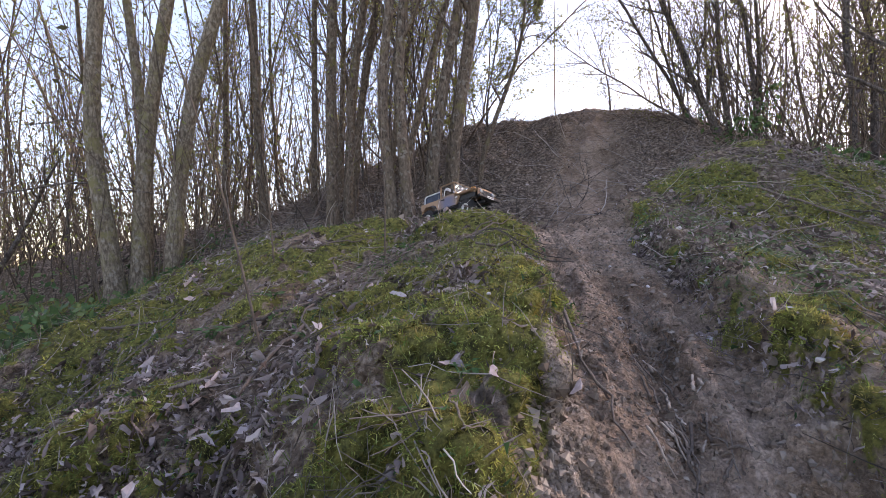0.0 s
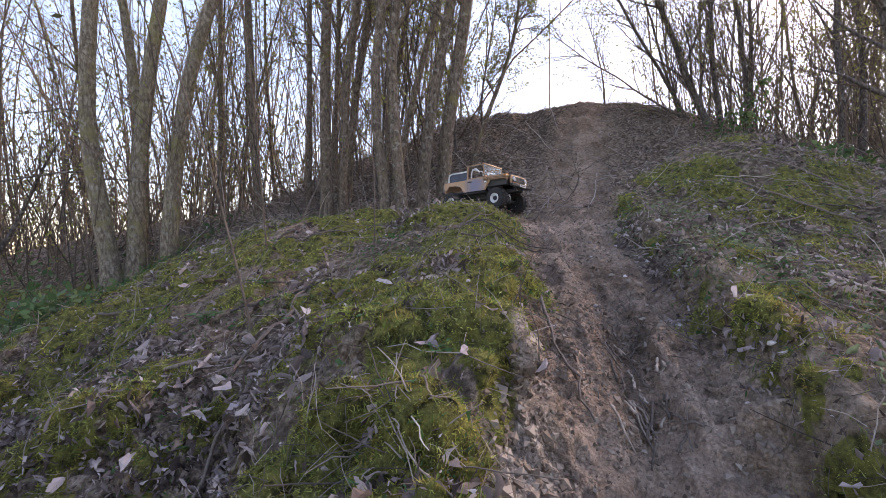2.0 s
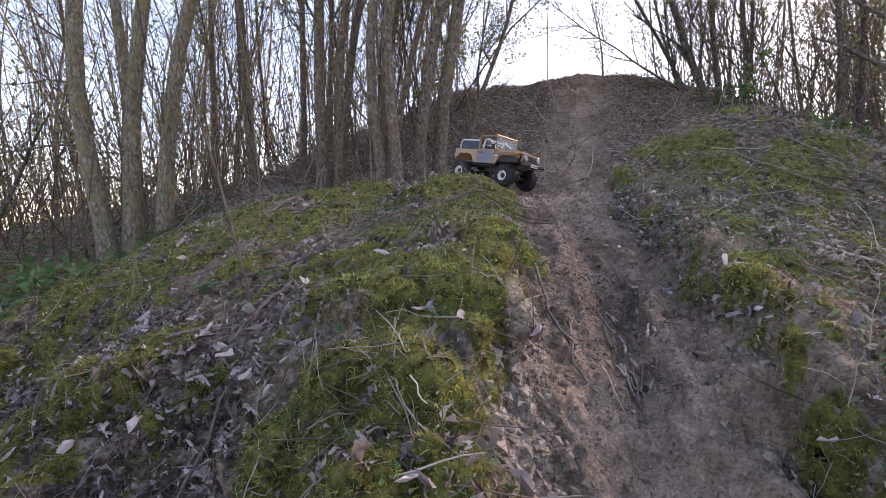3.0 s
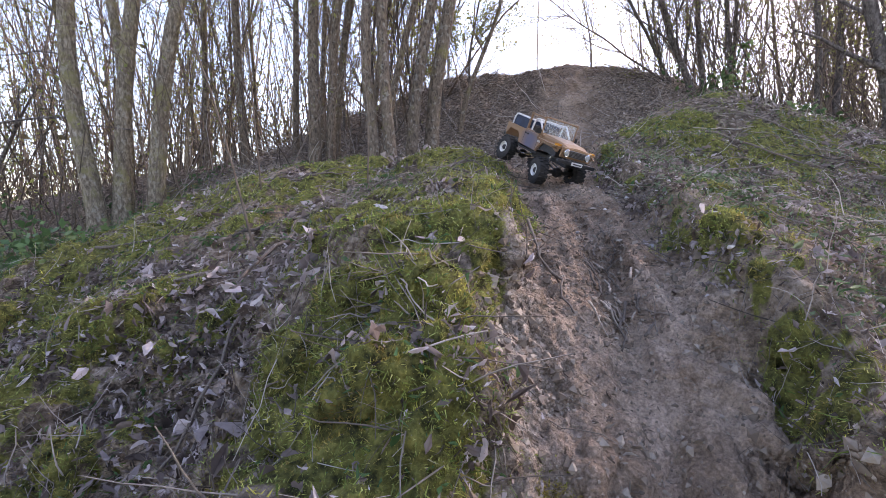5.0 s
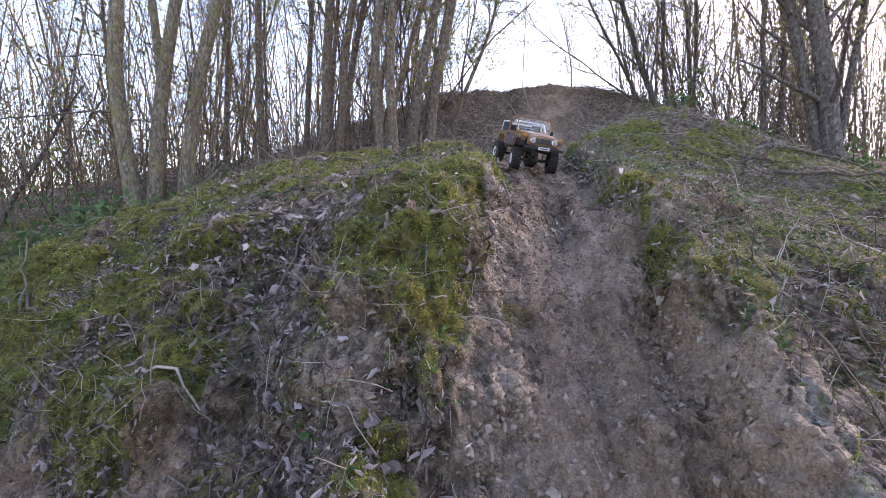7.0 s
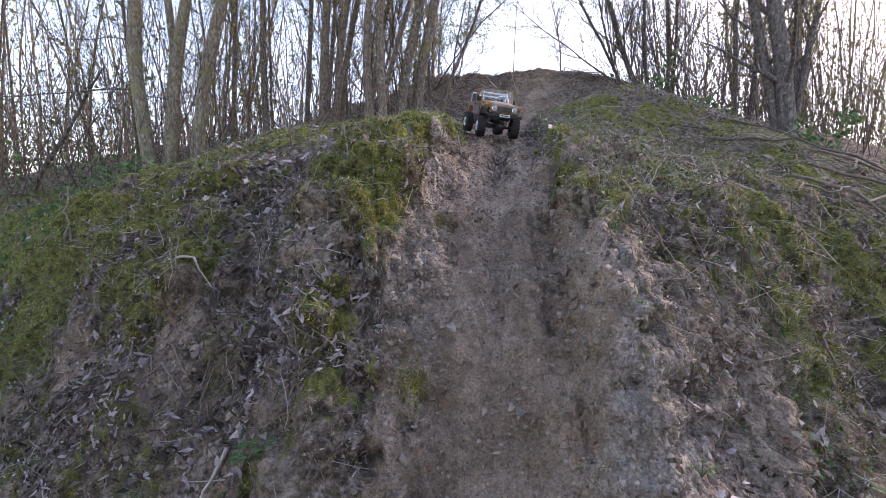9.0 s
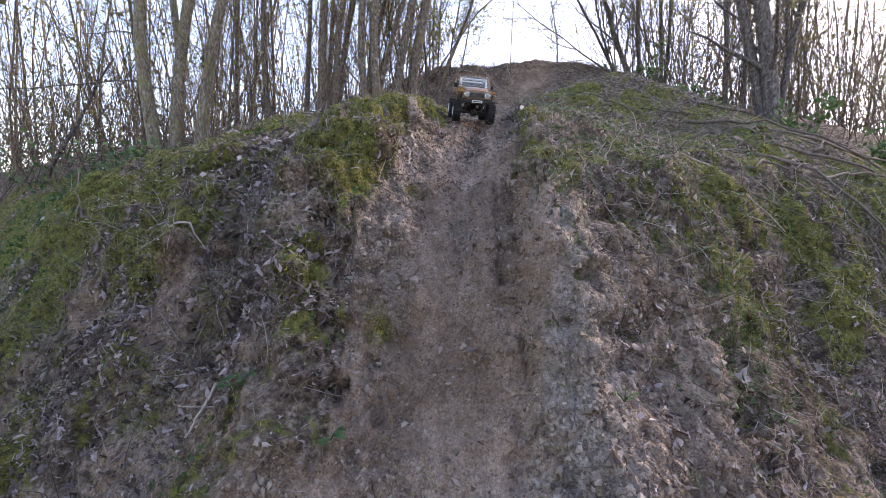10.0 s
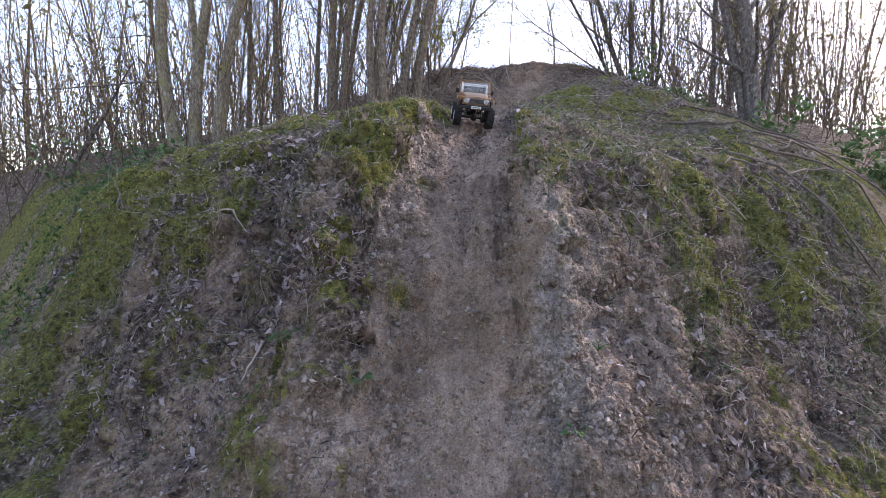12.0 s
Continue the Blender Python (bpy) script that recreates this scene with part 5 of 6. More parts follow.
def build_cover():
    rng = np.random.RandomState(3)
    near = (-3.4, 3.2, -0.3, 3.0)
    front = (-1.7, 2.0, -0.15, 1.45)
    tuft = lambda x, y: moss_cover(x, y) * (0.35 + 0.65 * step(-0.3, 0.3, rough_noise(x, y, 0.05, 2, 51)))  # noqa: E731
    blades("moss_carpet", rng, 340000, front, tuft, 0.004, 0.011, 0.00095, 0.95, "moss", "dense yellow-green moss cushions on the mound", "moss", False)
    blades("far_moss", rng, 110000, (-3.4, 3.2, 0.9, 3.0), tuft, 0.006, 0.015, 0.0018, 0.8, "moss", "yellow-green moss on the upper mound", "moss", False)
    blades("grass_tufts", rng, 52000, near, lambda x, y: (1 - bare(x, y)) * (0.18 + 0.82 * step(0.0, 0.4, rough_noise(x, y, 0.2, 2, 52))),
           0.01, 0.036, 0.0009, 0.7, "grass", "short fresh and withered grass among the moss", "grass")
    tufts = lambda x, y: dome(x, y, 0.245, 0.585, 0.022, 0.02) + dome(x, y, 0.19, 0.215, 0.03, 0.02)  # noqa: E731
    blades("moss_tuft", rng, 1600, (0.1, 0.33, 0.1, 0.7), tufts, 0.005, 0.014, 0.0012, 0.8, "moss", "small moss tufts clinging to the bare bank", "moss")
    open_soil = lambda x, y: 1 - bare(x, y)  # noqa: E731
    drifts = lambda x, y: sum(dome(x, y, *d) for d in ((-0.32, 0.3, 0.2, 0.08), (-0.5, 0.33, 0.14, 0.08), (-0.91, 0.46, 0.12, 0.08), (-0.43, 0.5, 0.07, 0.08), (-0.56, 0.92, 0.3, 0.2),  # noqa: E731
                                                       (-0.85, 1.15, 0.35, 0.2), (-0.3, 0.85, 0.1, 0.2), (-0.6, 0.6, 0.08, 0.04), (-0.61, 0.38, 0.1, 0.08)))
    heap = lambda x, y: np.clip(-0.1 + 1.9 * rough_noise(x, y, 0.24, 3, 41) - 0.6 * moss_cover(x, y) + 1.2 * drifts(x, y), 0.012, 1.3) * (open_soil(x, y) + 0.03)  # noqa: E731
    leaf_litter("leaf_litter", rng, 8200, (-2.3, 2.6, -0.3, 1.6), heap, 0.01, 0.042, "dead_leaf", "curled grey and brown withered leaves lying about", "leaf litter")
    leaf_litter("upper_leaf_litter", rng, 6500, (-2.6, 2.6, 1.2, 3.2), heap, 0.014, 0.05, "dead_leaf", "curled withered leaves on the upper ground", "leaf litter")
    strewn = lambda x, y: (0.1 + 0.9 * step(-0.15, 0.3, rough_noise(x, y, 0.14, 3, 46))) * open_soil(x, y) * (1 - 0.65 * moss_cover(x, y))  # noqa: E731
    leaf_litter("mound_litter", rng, 13000, (0.6, 2.7, 0.2, 2.9), strewn, 0.006, 0.024, "dead_leaf", "crumbled grey leaf litter over moss on the mound", "leaf litter", 0.5, 0.009)
    leaf_litter("bank_litter", rng, 6500, (-2.2, 0.4, -0.1, 2.3), strewn, 0.006, 0.022, "dead_leaf", "crumbled brown leaf litter over moss on the bank", "leaf litter", 0.5, 0.009)
    gully = lambda x, y: dome(x, y, -0.37, 0.72, 0.13, 0.42) * (1 - 0.9 * bare(x, y))  # noqa: E731
    leaf_litter("gully_leaves", rng, 620, (-0.75, 0.0, 0.2, 1.4), gully, 0.015, 0.055, "dead_leaf", "heap of withered leaves caught in a small gully", "leaf litter", 0.6, 0.012)
    ledges = lambda x, y: (0.08 + 1.2 * step(0.0, 0.35, rough_noise(x, y, 0.15, 3, 47)) + 1.5 * dome(x, y, -0.25, 0.25, 0.22, 0.07) + dome(x, y, -0.75, 0.4, 0.2, 0.06)) * (1 - step(-0.35, -0.2, x - TRACK_X(y)) * (1 - step(0.3, 0.42, x - TRACK_X(y)))) * (1 - 0.55 * bare(x, y))  # noqa: E731
    leaf_litter("bank_leaves", rng, 3400, (-1.6, 1.9, -0.35, 0.62), ledges, 0.012, 0.045, "dead_leaf", "grey withered leaves caught on ledges of the bank", "leaf litter", 0.5, 0.008)
    leaf_litter("bank_crumbs", rng, 9000, (-1.6, 1.9, -0.35, 0.62), ledges, 0.005, 0.014, "dead_leaf", "crumbled leaves caught on ledges of the bank", "leaf litter", 0.6, 0.004)
    twig_litter("bank_twigs", rng, 1100, (-1.6, 1.9, -0.35, 0.7), ledges, 0.03, 0.14, 0.0015, "litter", "thin dark twigs and roots on the bank", "twigs", 0.25)
    blades("bank_grass", rng, 5200, (-1.6, 1.9, -0.35, 0.6), lambda x, y: step(0.1, 0.4, rough_noise(x, y, 0.18, 2, 53)) * (1 - 0.8 * bare(x, y)), 0.012, 0.045, 0.0009, 0.8, "grass",
           "sparse grass hanging from the bank", "grass")
    leaf_litter("hill_leaves", rng, 6000, (-2.0, 3.6, 2.7, 5.8), lambda x, y: 0.3 + 0.7 * step(-0.2, 0.3, rough_noise(x, y, 0.5, 2, 44)), 0.014, 0.036, "dead_leaf",
                "withered leaves on the slope of the hill", "leaf litter")
    green = lambda x, y: (0.1 + step(0.05, 0.45, rough_noise(x, y, 0.28, 2, 61))) * open_soil(x, y) ** 2  # noqa: E731
    leaf_litter("ground_ivy", rng, 10000, (-2.8, 2.8, -0.3, 3.0), green, 0.006, 0.024, "weed", "small green leaves of ground-covering weeds", "weeds", 0.5, 0.012)
    leaf_litter("mound_weeds", rng, 13000, (0.7, 2.7, 0.2, 2.4), lambda x, y: (0.15 + step(-0.05, 0.35, rough_noise(x, y, 0.22, 2, 63))) * open_soil(x, y) ** 2, 0.007, 0.024, "mound_weed",
                "small grey-green leaves of weeds on the mound", "weeds", 0.6, 0.012)
    rise = lambda x, y: (0.25 + 0.75 * step(-0.1, 0.4, rough_noise(x, y, 0.35, 2, 71))) * (open_soil(x, y) + 0.04)  # noqa: E731
    twig_litter("twig_litter", rng, 4600, (-2.1, 2.6, -0.1, 2.8), rise, 0.03, 0.16, 0.0012, "litter", "thin dry twigs scattered over the ground", "twigs")
    twig_litter("mound_twigs", rng, 2400, (0.75, 2.9, 0.3, 3.0), lambda x, y: (0.3 + 0.7 * step(-0.2, 0.3, rough_noise(x, y, 0.4, 2, 75))) * open_soil(x, y), 0.04, 0.18, 0.0014, "litter",
                "grey dry twigs strewn over the mound", "twigs", 0.06)
    twig_litter("rootlets", rng, 900, (-1.2, 1.6, 0.05, 0.75), lambda x, y: step(0.02, 0.2, y - SHIFT(x)) * (1 - 0.9 * bare(x, y)), 0.03, 0.11, 0.0007, "litter",
                "fine roots hanging out of the broken bank", "roots", 0.5)
    twig_litter("straw", rng, 9000, (-1.8, 2.2, 0.0, 1.9), lambda x, y: (0.15 + 0.85 * step(-0.1, 0.3, rough_noise(x, y, 0.17, 2, 76))) * (open_soil(x, y) + 0.02), 0.02, 0.09, 0.0007, "litter",
                "fine dry straw and leaf stalks matted over the ground", "straw", 0.25)
    twig_litter("bramble", rng, 900, (-2.2, 1.0, 3.0, 5.6), lambda x, y: 0.5 + 0.5 * step(-0.2, 0.3, rough_noise(x, y, 0.6, 2, 72)), 0.15, 0.5, 0.0028, "litter",
                "dead bramble canes on the hillside", "brambles", 0.9)
    twig_litter("hill_straw", rng, 4200, (-1.6, 3.4, 2.8, 6.0), lambda x, y: (0.1 + 0.9 * step(-0.1, 0.35, rough_noise(x, y, 0.45, 2, 78))) * (1.1 - bare(x, y)), 0.06, 0.22, 0.0019, "litter",
                "withered grass and stalks on the hillside", "straw", 0.5)
    twig_litter("hill_twigs", rng, 900, (1.2, 3.8, 3.0, 5.8), lambda x, y: 0.5 + 0.5 * step(-0.2, 0.3, rough_noise(x, y, 0.6, 2, 73)), 0.1, 0.35, 0.0024, "litter",
                "dry twigs on the hillside", "twigs", 0.4)
    leaf_litter("track_debris", rng, 2600, (-0.3, 1.3, 0.0, 2.7), lambda x, y: bare(x, y) * (0.1 + 0.6 * step(0.0, 0.4, rough_noise(x, y, 0.16, 2, 84)) + 3 * dome(x, y, 0.5, 1.22, 0.06, 0.1) + 2 * dome(x, y, 0.46, 0.95, 0.05, 0.12) + dome(x, y, 0.52, 1.7, 0.1, 0.25)), 0.006, 0.024, "crumb",
                "flakes of bark and broken leaves in the wheel track", "debris", 0.6, 0.003)
    leaf_litter("hill_green", rng, 2200, (-3.6, -1.6, 1.2, 3.6), lambda x, y: 0.4 + 0.6 * step(-0.1, 0.3, rough_noise(x, y, 0.4, 2, 62)), 0.02, 0.05, "weed",
                "green leaves of low weeds below the trees", "weeds", 0.6, 0.03)
    # undergrowth of thin stems between the trunks
    stems = []
    for lo_x, hi_x, lo_y, hi_y, count in ((-5.5, -0.2, 2.9, 6.5, 340), (2.6, 6.5, 3.2, 7.0, 400), (-5.0, -2.3, 3.0, 4.2, 120), (-9, -2.5, 5, 9, 140)):
        for _ in range(count):
            x, y = rng.uniform(lo_x, hi_x), rng.uniform(lo_y, hi_y)
            q = wander(rng, (x, y, float(land(x, y, False)) - 0.02), (rng.normal(0, 0.35), rng.normal(0, 0.3), 1), rng.uniform(0.4, 2.6), 6, 0.1, 0)
            r = rng.uniform(0.002, 0.007)
            stems.append((q, np.linspace(r, r * 0.35, 7)))
    for lo_x, hi_x, lo_y, hi_y, count in ((2.3, 6.5, 4.3, 7.5, 95), (-6.5, -1.6, 3.0, 7.0, 40), (-1.5, 0.2, 3.6, 5.5, 30)):
        for _ in range(count):
            x, y = rng.uniform(lo_x, hi_x), rng.uniform(lo_y, hi_y)
            if x > 1 and x < 0.45 * y:
                continue
            q = wander(rng, (x, y, float(land(x, y, False)) - 0.02), (rng.normal(-0.1, 0.4), rng.normal(0, 0.3), 1), rng.uniform(2.0, 4.6), 9, 0.09, 0)
            r = rng.uniform(0.005, 0.011)
            stems.append((q, np.linspace(r, r * 0.3, 10)))
            for b in branch_out(rng, q, np.linspace(r, r * 0.3, 10), 14, 0.2, 0.98, 0.9, 0.7, 0.004, 0.14, 0.05, 6):
                stems.append(b)
    side_stems = [b for q, r in stems for b in branch_out(rng, q, r, 4, 0.15, 0.98, 0.4, 0.7, 0.0022, 0.2, 0.04, 2)]
    v1, f1 = tubes(stems, 3)
    v2, f2 = tubes(side_stems, 3)
    brush = from_arrays("undergrowth", np.concatenate([v1, v2]), np.concatenate([f1, f2 + len(v1)]), MAT["twig"])
    tagged(brush, "tangle of thin bare stems between the trunks", "undergrowth", kind="stuff")
    tagged(from_arrays("undergrowth_leaves", *leaf_quads(rng, side_stems, 2, 0.03), MAT["bud"], smooth=False), "sparse young leaves of the undergrowth", "foliage", kind="stuff")
    # far thicket closing the wood
    count = 52000
    lo = rng.rand(count) < 0.62
    x = np.where(lo, rng.uniform(-22, -2.6, count), rng.uniform(4.6, 20, count))
    y = rng.uniform(6.8, 15, count) - 0.2 * np.abs(x)
    clump = rng.randint(0, 700, count)
    x, y = np.where(rng.rand(count) < 0.75, x[clump], x) + rng.normal(0, 0.3, count), np.where(rng.rand(count) < 0.75, y[clump], y) + rng.normal(0, 0.3, count)
    p = np.stack([x, y, land(x, y, False) + 2.6 * rng.rand(count) ** 1.9 * (0.5 + 0.5 * LATTICE[clump % 256, 3])], 1)
    u = rng.normal(0, 1, p.shape)
    u /= np.linalg.norm(u, axis=1)[:, None]
    v = np.cross(u, rng.normal(0, 1, p.shape))
    v /= np.linalg.norm(v, axis=1)[:, None]
    s = rng.uniform(0.03, 0.11, (count, 1))
    vs = np.stack([p, p + s * (u * 0.5 + v * 0.25), p + s * u, p + s * (u * 0.5 - v * 0.25)], 1).reshape(-1, 3)
    tagged(from_arrays("far_thicket", vs, np.arange(len(vs)).reshape(-1, 4), MAT["thicket"], smooth=False), "far olive brown thicket closing the wood", "thicket", kind="stuff")
    # unseen leaves added behind the camera, blocking sky light from the bank
    count = 13000
    a, far = rng.uniform(2.3, 3.9, count), 6.0 + 5.0 * rng.rand(count)
    x, y = far * np.sin(a), far * np.cos(a)
    p = np.stack([x, y, land(x, y, False) + 3.4 * rng.rand(count) ** 1.3], 1)
    u = rng.normal(0, 1, p.shape)
    u /= np.linalg.norm(u, axis=1)[:, None]
    v = np.cross(u, rng.normal(0, 1, p.shape))
    v /= np.linalg.norm(v, axis=1)[:, None]
    s = rng.uniform(0.08, 0.3, (count, 1))
    vs = np.stack([p, p + s * (u * 0.5 + v * 0.25), p + s * u, p + s * (u * 0.5 - v * 0.25)], 1).reshape(-1, 3)
    tagged(from_arrays("unseen_sky_blocker", vs, np.arange(len(vs)).reshape(-1, 4), MAT["thicket"], smooth=False), "unseen olive brown leaves added behind the camera to dim the bank", "thicket", kind="stuff")
    # clods broken out of the walls of the track
    clods = lambda x, y: bare(x, y) * (0.08 + step(0.12, 0.2, np.abs(x - TRACK_X(y))) * (0.1 + step(0.0, 0.35, rough_noise(x, y, 0.13, 2, 86)))) * (1 - step(1.2, 1.6, y))  # noqa: E731
    lumps("soil_clods", rng, 8500, (-0.8, 1.5, -0.35, 1.6), clods, 0.003, 0.014, 2.6, "clods of brown soil broken out of the bank")
    # loose soil
    lumps("soil_crumbs", rng, 32000, (-1.2, 1.6, -0.35, 2.6), lambda x, y: 0.06 + 0.94 * bare(x, y) * (0.3 + 0.7 * step(-0.1, 0.3, rough_noise(x, y, 0.12, 2, 81))), 0.0013, 0.008, 5,
          "loose crumbs of dry brown soil in the track")


def stick(rng, x0, y0, x1, y1, radius, mat, label, lift=0.0, bend=0.03, name="stick", tip=0.45):
    n = 9
    f = np.linspace(0, 1, n)
    x = x0 + (x1 - x0) * f + rng.normal(0, bend, n) * np.sin(np.pi * f) * 0.5
    y = y0 + (y1 - y0) * f + rng.normal(0, bend, n) * np.sin(np.pi * f) * 0.5
    g = np.array([sheet_top(a, b) for a, b in zip(x, y)]) + radius * 0.6 + 0.008
    chord = np.linspace(g[0], g[-1], n)
    z = np.maximum(g, 0.6 * g + 0.4 * chord) + lift * f
    mid = np.array([x[4], y[4], z[4]])
    pts = np.stack([x, y, z], 1) - mid
    rad = radius * np.linspace(1, tip, n) * rng.uniform(0.85, 1.15, n)
    vs, fs = tubes([(pts, rad)], 7)
    caps = np.array([list(range(6, -1, -1)), list(range(len(vs) - 7, len(vs)))])
    ob = from_arrays(name, vs, [fs, caps], MAT[mat])
    ob.matrix_basis = Matrix.Translation(mid)
    return tagged(ob, label, "stick")


def build_sticks():
    rng = np.random.RandomState(9)
    stick(rng, 0.3, 1.2, 0.322, 1.06, 0.0045, "stick", "thin dark stick lying down the side of the track", 0, 0.008)
    stick(rng, 0.322, 1.07, 0.35, 0.9, 0.0042, "stick", "thin dark stick lying down the side of the track", 0, 0.008)
    stick(rng, 0.389, 0.94, 0.41, 0.87, 0.003, "pale_stick", "short pale splinter of wood in the wheel track", 0, 0.004)
    stick(rng, 0.438, 0.985, 0.443, 0.905, 0.0032, "pale_stick", "short pale splinter of wood in the wheel track", 0, 0.004)
    stick(rng, 0.482, 0.98, 0.43, 0.85, 0.0038, "stick", "crooked brown twig in the wheel track", 0, 0.012)
    stick(rng, 0.455, 0.96, 0.46, 0.9, 0.0026, "stick", "short twig in the wheel track", 0, 0.004)
    stick(rng, -0.66, 0.54, -0.47, 0.49, 0.0055, "pale_stick", "bleached stick jutting from the bank", 0.02, 0.01)
    stick(rng, -0.47, 0.49, -0.41, 0.44, 0.005, "stick", "brown stick jutting from the bank", 0, 0.01)
    stick(rng, -0.37, 1.3, -0.41, 1.02, 0.0065, "stick", "thick crooked fallen branch over the gully", 0.02, 0.03)
    stick(rng, -0.4, 1.5, -0.33, 1.02, 0.0045, "stick", "crooked fallen branch on the leaf litter", 0.0, 0.03)
    stick(rng, -0.35, 1.0, -0.42, 0.62, 0.005, "stick", "fallen branch running down the gully", 0.0, 0.03)
    stick(rng, -1.95, 1.5, -1.45, 1.17, 0.011, "stick", "dark fallen branch lying on the slope", 0.0, 0.03)
    stick(rng, -1.6, 1.25, -1.75, 1.45, 0.005, "stick", "forked side twig of a fallen branch", 0.14, 0.02)
    stick(rng, 1.13, 0.9, 1.14, 0.7, 0.006, "pale_stick", "pale dry stick on the mossy bank", 0, 0.012)
    for x0, y0, x1, y1, r in ((1.3, 0.62, 1.22, 0.42, 0.004), (1.52, 0.62, 1.4, 0.42, 0.005), (1.0, 0.5, 1.03, 0.3, 0.003), (1.12, 0.66, 1.2, 0.48, 0.003), (0.86, 0.42, 0.92, 0.28, 0.0028)):
        tagged(stick(rng, x0, y0, x1, y1, r, "stick", "thin crooked root hanging down the broken bank", 0.0, 0.03, "root"), group="hanging roots")
    for x0, y0, x1, y1, r in ((-0.45, 0.5, -0.38, 0.3, 0.003), (-0.4, 0.46, -0.42, 0.28, 0.0025), (-0.36, 0.44, -0.46, 0.3, 0.0035), (-0.5, 0.42, -0.28, 0.36, 0.0035), (-0.15, 0.36, -0.36, 0.33, 0.003),
                              (-0.85, 0.5, -0.45, 0.34, 0.0045), (-0.7, 0.4, -0.45, 0.32, 0.004)):
        tagged(stick(rng, x0, y0, x1, y1, r, "stick", "dry dark stem among leaves on the bank", 0.01, 0.03), group="stems on the bank")
    for k in range(16):
        x, y, a, ln = rng.uniform(0.44, 0.54), rng.uniform(0.85, 1.35), rng.normal(1.57, 0.6), rng.uniform(0.03, 0.09)
        tagged(stick(rng, x, y, x + ln * math.cos(a), y + ln * math.sin(a), rng.uniform(0.0015, 0.003), "stick", "short dry twig lying in the wheel track", 0.0, 0.006), group="twigs in the track")
    for k in range(24):
        x, y, a, ln = rng.normal(0.46, 0.03), rng.normal(0.98, 0.07), rng.normal(1.7, 0.45), rng.uniform(0.015, 0.05)
        tagged(stick(rng, x, y, x + ln * math.cos(a), y + ln * math.sin(a), rng.uniform(0.002, 0.0038), "pale_stick" if k % 2 else "stick",
                     "pale splinter of wood in the wheel track" if k % 2 else "brown splinter of wood in the wheel track", 0.0, 0.003, "splinter", 0.7), group="splinters in the track")
    stick(rng, 1.72, 1.1, 2.1, 1.24, 0.0065, "pale_stick", "pale bent stick on the mossy bank", 0.03, 0.03)
    stick(rng, 0.08, 0.64, 0.06, 0.68, 0.002, "stick", "short stick lying in the moss", 0.0, 0.003)
    stick(rng, -1.35, 1.75, -0.85, 1.6, 0.0055, "stick", "mossy branch lying below the trees", 0.0, 0.02)
    stick(rng, -1.3, 1.35, -0.75, 1.75, 0.003, "stick", "long thin pale cane on the slope", 0.03, 0.015)
    stick(rng, -0.28, 0.2, -0.33, 0.12, 0.006, "pale_stick", "broken pale stick in the foot of the bank", 0.0, 0.006)
    for k in range(46):
        if k < 26:
            x, y = rng.uniform(0.85, 2.5), rng.uniform(0.9, 2.6)
            a, ln = rng.normal(-0.35, 0.5), rng.uniform(0.2, 0.6)
            text = "dry grey stick in brushwood on the mound"
        else:
            x, y = rng.uniform(-0.9, 0.1), rng.uniform(1.0, 2.2)
            a, ln = rng.normal(0.5, 0.6), rng.uniform(0.15, 0.4)
            text = "dry grey stick among leaves on the knoll"
        tagged(stick(rng, x, y, x + ln * math.cos(a), y + ln * math.sin(a), rng.uniform(0.002, 0.0055), "stick" if k % 4 or k > 25 else "pale_stick", text, rng.uniform(0, 0.015), 0.025),
               group="brushwood")
    for k, (x0, y0, x1, y1) in enumerate(((2.0, 1.5, 2.9, 1.3), (2.2, 1.7, 3.1, 1.6), (1.9, 1.35, 2.5, 1.0), (2.3, 1.5, 3.0, 1.9), (2.1, 1.2, 2.7, 1.45), (2.4, 1.9, 3.3, 2.0),
                                          (1.8, 1.9, 2.6, 1.5), (2.0, 2.2, 2.8, 1.9))):
        tagged(stick(rng, x0, y0, x1, y1, 0.009, "stick", "long fallen branch in a brushwood heap", 0.05, 0.05), group="brushwood")


def stone_mesh(rng, size):
    bm = bmesh.new()
    bmesh.ops.create_icosphere(bm, subdivisions=2, radius=1)
    k = Vector(rng.uniform(0, 50, 3))
    for v in bm.verts:
        v.co = v.co * (1 + 0.45 * noise.noise(v.co * 1.1 + k) + 0.12 * noise.noise(v.co * 3 + k))
        v.co = Vector((v.co.x, v.co.y * 0.8, v.co.z * 0.6)) * size
    return bm


def build_stones():
    rng = np.random.RandomState(21)
    spots = [(1.08, 1.97, 0.017), (0.8, 1.75, 0.014), (0.745, 1.76, 0.009), (0.71, 1.6, 0.012), (-0.481, 1.228, 0.01), (0.123, 1.117, 0.006), (0.162, 1.505, 0.007),
             (0.643, 1.228, 0.01), (0.701, 1.048, 0.007), (0.687, 0.945, 0.008), (1.15, 2.05, 0.009), (0.88, 1.62, 0.01), (0.95, 1.45, 0.009), (0.83, 1.3, 0.008),
             (-0.4, 1.4, 0.008), (0.55, 1.7, 0.008), (0.6, 1.5, 0.007), (0.72, 2.0, 0.011), (1.3, 1.6, 0.012), (1.45, 1.9, 0.01), (-0.1, 1.4, 0.007), (0.47, 1.35, 0.008)]
    for x, y, s in spots:
        ob = part("stone", stone_mesh(rng, s), MAT["stone"], None, "", True)
        ob.matrix_basis = pose(x, y, sheet_top(x, y) + s * 0.2, rng.uniform(-20, 20), rng.uniform(-20, 20), rng.uniform(0, 360))
        tagged(ob, "small pale stone bedded in soil and moss", "stone", "pale stones")


